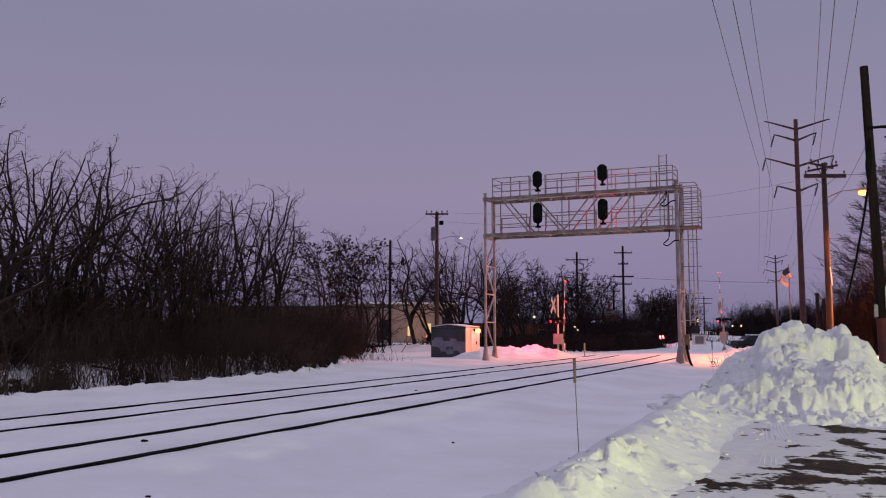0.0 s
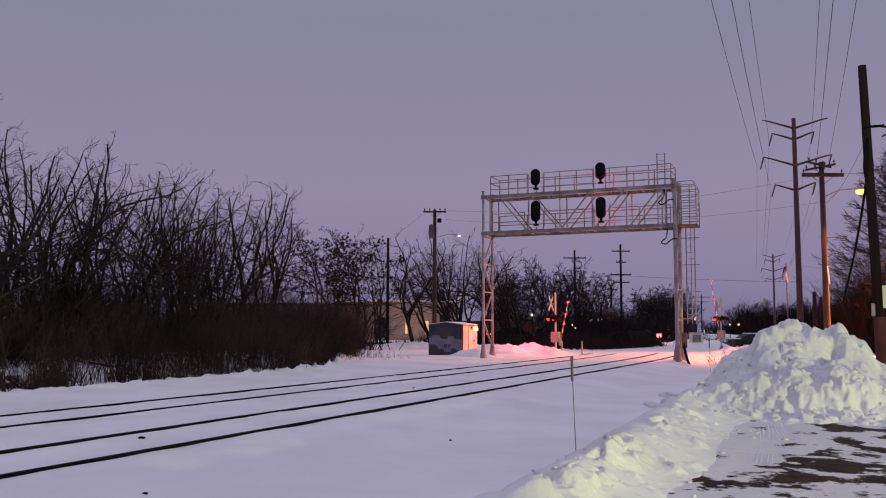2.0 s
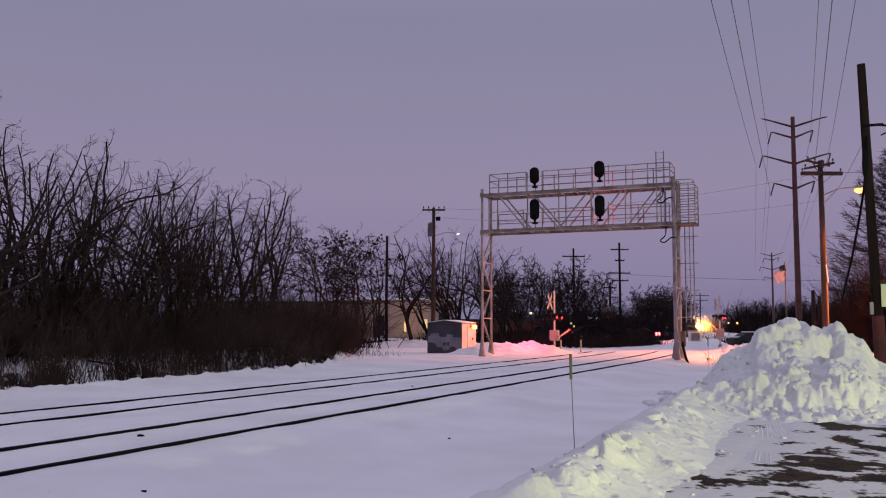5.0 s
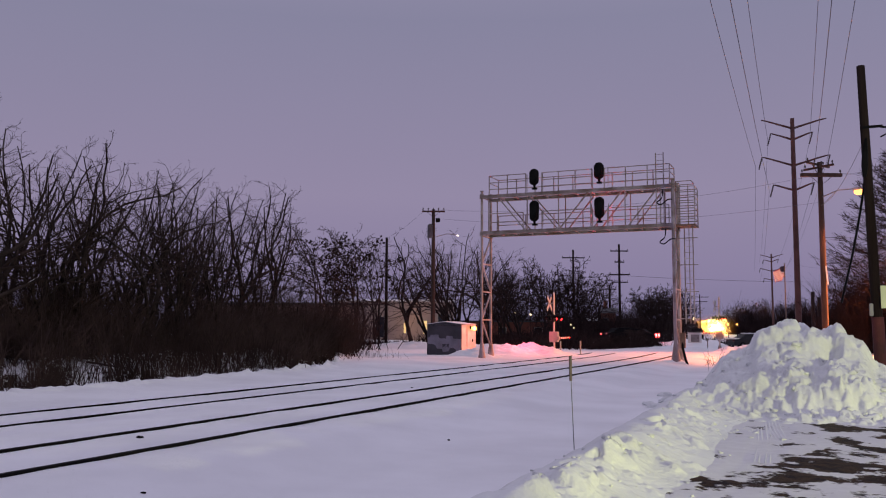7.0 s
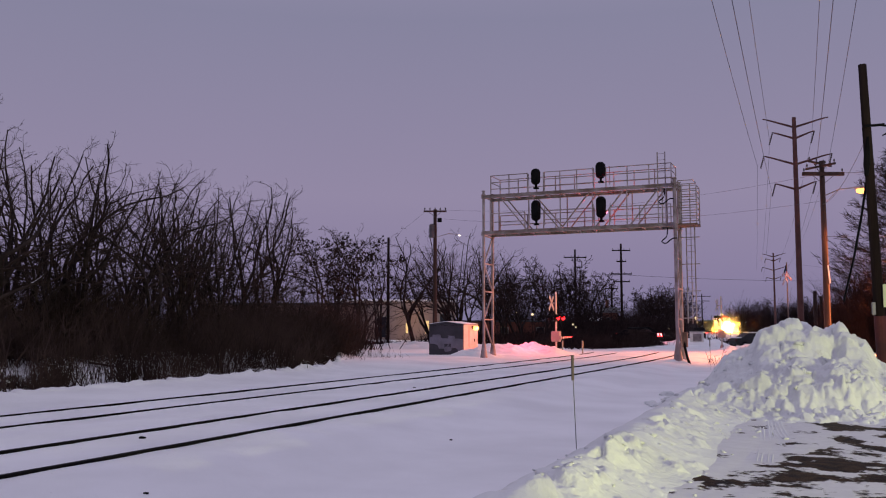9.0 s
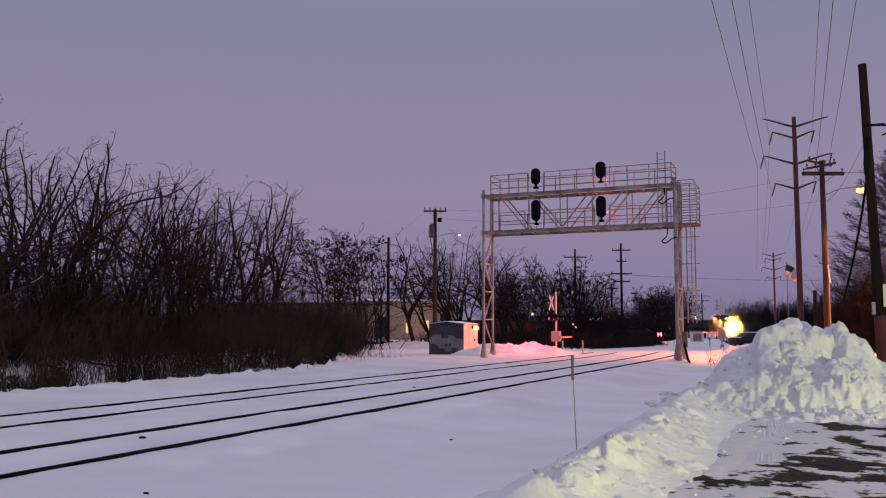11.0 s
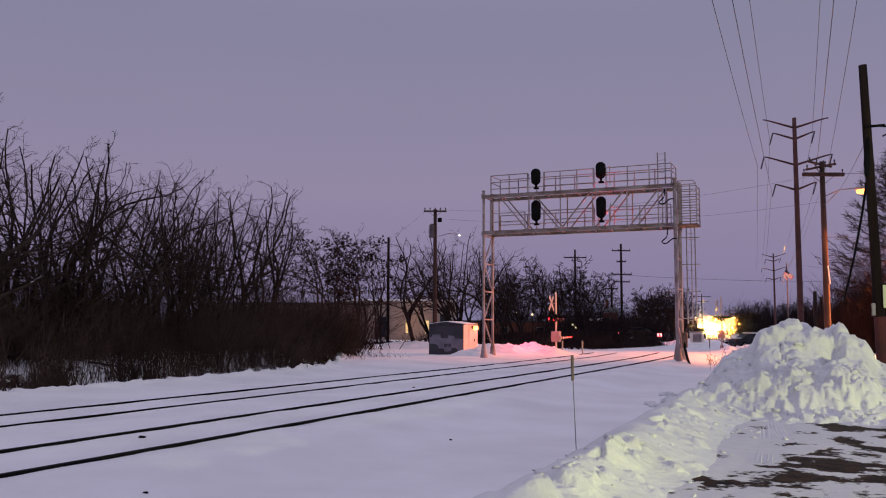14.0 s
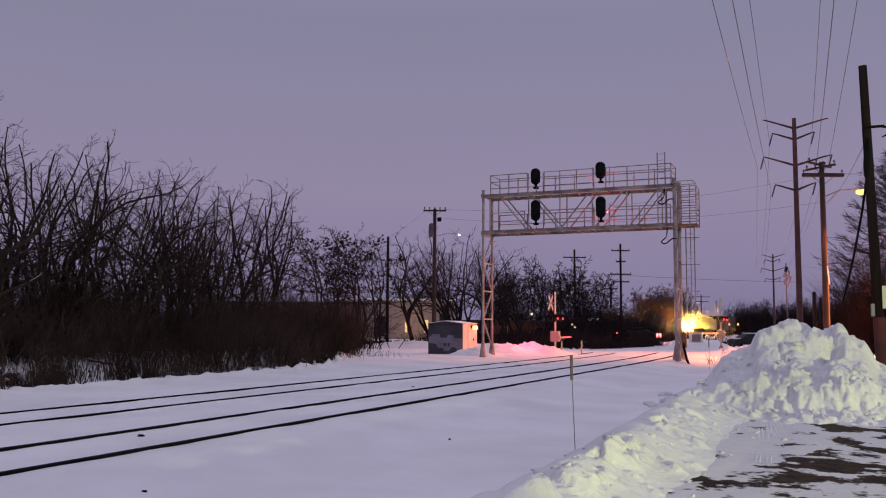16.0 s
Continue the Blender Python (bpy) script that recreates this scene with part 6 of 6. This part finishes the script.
def locomotive():
    g = base("locomotive", "grey diesel freight locomotive with blazing headlights", "locomotive", (-24.5, 165, 0))
    bm = B()
    box(bm, (0, 11, 1.25), (3.0, 21.4, 0.3), None, 0.04)
    part("underframe", bm, BLACK, g)
    bm = B()
    box(bm, (0, 13.5, 2.75), (1.9, 15.5, 2.7), None, 0.15)
    box(bm, (0, 17.5, 4.05), (3.0, 5.0, 0.35), Matrix(), 0.08)
    part("long_hood", bm, LOCO_PAINT, g)
    bm = B()
    v = [(-1.5, 2.3, 1.4), (1.5, 2.3, 1.4), (1.5, 5.6, 1.4), (-1.5, 5.6, 1.4), (-1.5, 2.9, 4.3), (1.5, 2.9, 4.3), (1.5, 5.6, 4.3), (-1.5, 5.6, 4.3)]
    q = [bm.verts.new(p) for p in v]
    for f in ((0, 3, 2, 1), (4, 5, 6, 7), (0, 1, 5, 4), (1, 2, 6, 5), (2, 3, 7, 6), (3, 0, 4, 7)):
        bm.faces.new([q[i] for i in f])
    bmesh.ops.bevel(bm, geom=list(bm.edges), offset=0.12, segments=2, affect="EDGES")
    cabp = part("cab", bm, LOCO_PAINT, g)
    for x in (-0.72, 0.72):
        bm = B()
        box(bm, (x, 2.62, 3.45), (1.0, 0.05, 0.7), Matrix.Rotation(-0.2, 4, "X"), 0.02)
        part("windscreen", bm, mat("dark_glass", (0.02, 0.022, 0.03), 0.1), cabp)
        bm = B()
        box(bm, (x * 1.55, 2.72, 4.0), (0.55, 0.1, 0.25), None, 0.02)
        part("number_board", bm, LAMP_WARM, cabp, "small lit number board")
        bm = B()
        box(bm, (1.52 if x > 0 else -1.52, 4.2, 3.4), (0.04, 1.5, 0.7), None, 0.01)
        part("side_window", bm, mat("dark_glass", (0.02, 0.022, 0.03), 0.1), cabp)
    bm = B()
    box(bm, (0, 1.35, 2.05), (2.2, 1.9, 1.5), None, 0.2)
    part("nose", bm, LOCO_PAINT, g)
    bm = B()
    box(bm, (0, 0.1, 0.75), (2.9, 0.25, 0.9), Matrix.Rotation(0.2, 4, "X"), 0.03)
    part("snow_plough", bm, BLACK, g)
    for name, x, y, z, r in (("headlight", -0.36, 0.36, 1.55, 0.34), ("headlight", 0.36, 0.36, 1.55, 0.34), ("ditch_light", -0.98, 0.2, 0.85, 0.36), ("ditch_light", 0.98, 0.2, 0.85, 0.36), ("cab_light", 0.0, 2.45, 4.1, 0.08)):
        bm = B()
        # bowl wider than the lens, standing in for its halo
        rod(bm, (0, 0.1, 0), (0, 0, 0), r * 1.3, r * 2.2, 24)
        d = part(name, bm, YELLOW_GLARE, g, "lamp with an outsized bowl, its yellow glare put into the bowl's glow", pose(x, y, z))
        bm = B()
        rod(bm, (0, 0.0, 0), (0, -0.06, 0), r, r * 0.8, 20)
        part("lens", bm, GLARE if z < 4 else YELLOW_GLARE, d, "blazing yellow-white lens")
    for s in (-1.45, 1.45):
        for i in range(12):
            bm = B()
            rod(bm, (s, 6.5 + i * 1.25, 1.4), (s, 6.5 + i * 1.25, 2.5), 0.02, n=6)
            part("railing_post", bm, LOCO_PAINT, g)
        bm = B()
        rod(bm, (s, 6.3, 2.5), (s, 20.6, 2.5), 0.022, n=6)
        part("handrail", bm, LOCO_PAINT, g)
        bm = B()
        box(bm, (s * 0.9, 11, 0.75), (0.4, 4.5, 0.8), None, 0.1)
        part("fuel_tank", bm, BLACK, g)
    # translucent flecks added ahead of the lamps, shaping their glare into a halo
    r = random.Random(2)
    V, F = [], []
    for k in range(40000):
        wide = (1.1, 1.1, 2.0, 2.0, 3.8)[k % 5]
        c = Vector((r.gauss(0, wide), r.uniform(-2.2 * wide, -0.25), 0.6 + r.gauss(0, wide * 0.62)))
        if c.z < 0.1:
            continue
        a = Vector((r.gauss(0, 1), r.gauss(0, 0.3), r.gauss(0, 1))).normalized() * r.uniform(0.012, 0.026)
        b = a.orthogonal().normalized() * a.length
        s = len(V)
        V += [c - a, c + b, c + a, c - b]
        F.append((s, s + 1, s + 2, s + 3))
    tagged(raw("glare_halo", V, F, GLARE_FLECK, g, "cloud of lit flecks added ahead of the lamps to shape their glare"), kind="stuff")
    bogie(g, 4.2, BLACK)
    bogie(g, 17.8, BLACK)
    return g


def wagon():
    g = base("covered_wagon", "dull grey-brown freight wagon behind the locomotive", "freight wagon", (-24.5, 190, 0), 0, "freight wagons")
    m = mat("wagon_paint", (0.035, 0.025, 0.022), 0.7, 0.1, 0.25, 2, 0.1)
    bm = B()
    box(bm, (0, 8, 2.6), (2.9, 15.2, 2.9), None, 0.08)
    part("body", bm, m, g)
    for s in (-1.47, 1.47):
        for i in range(9):
            bm = B()
            box(bm, (s, 1.2 + i * 1.7, 2.6), (0.08, 0.12, 2.8))
            part("side_rib", bm, m, g)
    bm = B()
    box(bm, (0, 8, 1.05), (2.6, 15.8, 0.25), None, 0.03)
    part("underframe", bm, BLACK, g)
    bogie(g, 2.8, BLACK)
    bogie(g, 13.2, BLACK)
    return g


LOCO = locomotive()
WAGONS = [wagon()]
for i in range(3):
    WAGONS.append(copy_thing(WAGONS[0], pose(-24.5, 210 + 17 * i, 0)))


# ---------------------------------------------------------------- what moves
def on_track(y):
    """Pose on the near track at y, nose towards the camera."""
    a, b = track_x(y - 2), track_x(y + 14)
    ang = math.degrees(math.atan2(-(b - a), 16))
    return pose(track_x(y), y, 0.0, 0, 0, ang)


def motions():
    # the train comes round the bend at an even pace
    def nose(t):
        return spline([(0, 371), (6.3, 282.5), (8, 260.8), (9, 249.0), (10, 236.8), (11.3, 221.0), (12, 212.4), (13, 200.4), (14, 190.0), (15, 179.5), (16, 166.0)], t)[0]

    ts = [0.5 * i for i in range(33)]
    walk(LOCO, [(t, on_track(nose(t))) for t in ts])
    for i, w in enumerate(WAGONS):
        walk(w, [(t, on_track(min(nose(t) + 23 + 16.8 * i, 418))) for t in ts])
    # crossing gates come down
    for arm, sign in ARMS:
        if sign > 0:
            rows = [(0, 13), (0.3, 24), (0.6, 31), (0.9, 36), (1.5, 45), (2.1, 53), (3.0, 64), (3.6, 71), (4.2, 76), (5.2, 86), (6.0, 91), (6.5, 90), (9, 90), (16, 90)]
        else:
            rows = [(0, -8), (0.5, -13), (1.0, -20), (1.5, -28), (2.0, -35), (2.5, -42), (3.0, -48), (3.5, -55), (4.0, -62), (4.5, -69), (5.2, -80), (5.9, -90), (6.4, -89), (9, -90), (16, -90)]
        walk(arm, [(t, pose(0, 0, 0.95 if sign > 0 else 1.1, 0, a, 7 if sign > 0 else 0)) for t, a in rows])
    # flashers turn over by turns
    for disc, s, f, sign in FLASH:
        y = 0.30 * f
        ang = (0 if f > 0 else 180) + 180
        rows = [(0.0, pose(s, y, 2.12, 0, 0, ang))]
        for k in range(30):
            tt = 0.38 + 0.54 * k + (0.0 if f < 0 else 0.02)
            if tt > 15.85:
                break
            for d, q in ((-0.06, 0), (-0.02, 60), (0.02, 120), (0.06, 180)):
                rows.append((tt + d, pose(s, y, 2.12, 0, 0, ang + q)))
            ang += 180
        rows.append((16.0, pose(s, y, 2.12, 0, 0, ang)))
        walk(disc, rows)
    # a car rolls up to the crossing behind the bridge's leg
    walk(MOVER, [(0, pose(-29.09, 178.64, 0.15, 0, 0, 188)), (2.4, pose(-25.08, 164.00, 0.15, 0, 0, 188)), (3.3, pose(-23.14, 158.30, 0.15, 0, 0, 188)), (4.2, pose(-21.63, 152.40, 0.15, 0, 0, 188)), (6.3, pose(-19.02, 142.61, 0.15, 0, 0, 188)), (8.5, pose(-18.70, 141.40, 0.15, 0, 0, 188)), (16, pose(-18.70, 141.40, 0.15, 0, 0, 188))])
    # another car drives off to the right behind the crossing and stops
    tails = [(0, -35.9, 77.0), (1.0, -33.3, 78.9), (2.2, -30.3, 81.0), (3.0, -28.2, 82.5), (4.2, -25.2, 84.5), (5.6, -23.0, 86.6), (7.0, -21.0, 88.5), (8.0, -20.2, 89.4), (9.0, -19.8, 90.0), (12.0, -19.75, 90.05), (16.0, -19.75, 90.05)]
    walk(LEAVER, [(t, pose(x + 1.77, y + 1.43, 0.15, 0, 0, -51)) for t, x, y in tails])
    # the flag lifts and sinks in the wind
    lift = [(0, 25, 30), (0.5, 40, 20), (1.0, 55, 10), (1.5, 75, 30), (2.0, 60, 80), (2.5, 80, 150), (3.0, 50, 172), (3.5, 15, 150), (4.0, 12, 60), (5.2, 45, 30), (6.3, 80, 0), (6.6, 80, 0), (7.0, 65, 40), (7.5, 35, 50), (8.0, 45, 30), (8.5, 40, 40), (9.0, 25, 70), (10.0, 40, 120), (11.5, 60, 135), (12.0, 62, 120), (12.5, 60, 20), (13.0, 25, 50), (13.5, 40, 40), (14.0, 20, 50), (14.5, 55, 10), (15.0, 40, 50), (15.5, 55, 20), (16.0, 30, 90)]
    for i, strip in enumerate(STRIPS):
        rows = []
        for k in range(65):
            t = 0.25 * k
            up, head = spline(lift, t)
            p = Vector((-0.06, 0, 8.35))
            for j in range(i + 1):
                e = 90 - up + 6 * math.sin(5.0 * t - 0.9 * j) - 2.0 * j * (up < 40)
                yaw = 18 + head + 30 * math.sin(6.0 * t - 1.1 * j)
                m = pose(0, 0, 0, 0, 0, yaw) @ pose(0, 0, 0, 0, -max(-10, min(82, e)) * min(1.0, 0.35 + 0.25 * j), 0)
                if j < i:
                    p = p + (m @ Vector((-STRIP_W, 0, 0)))
            rows.append((t, Matrix.Translation(p) @ m))
        walk(strip, rows)


motions()
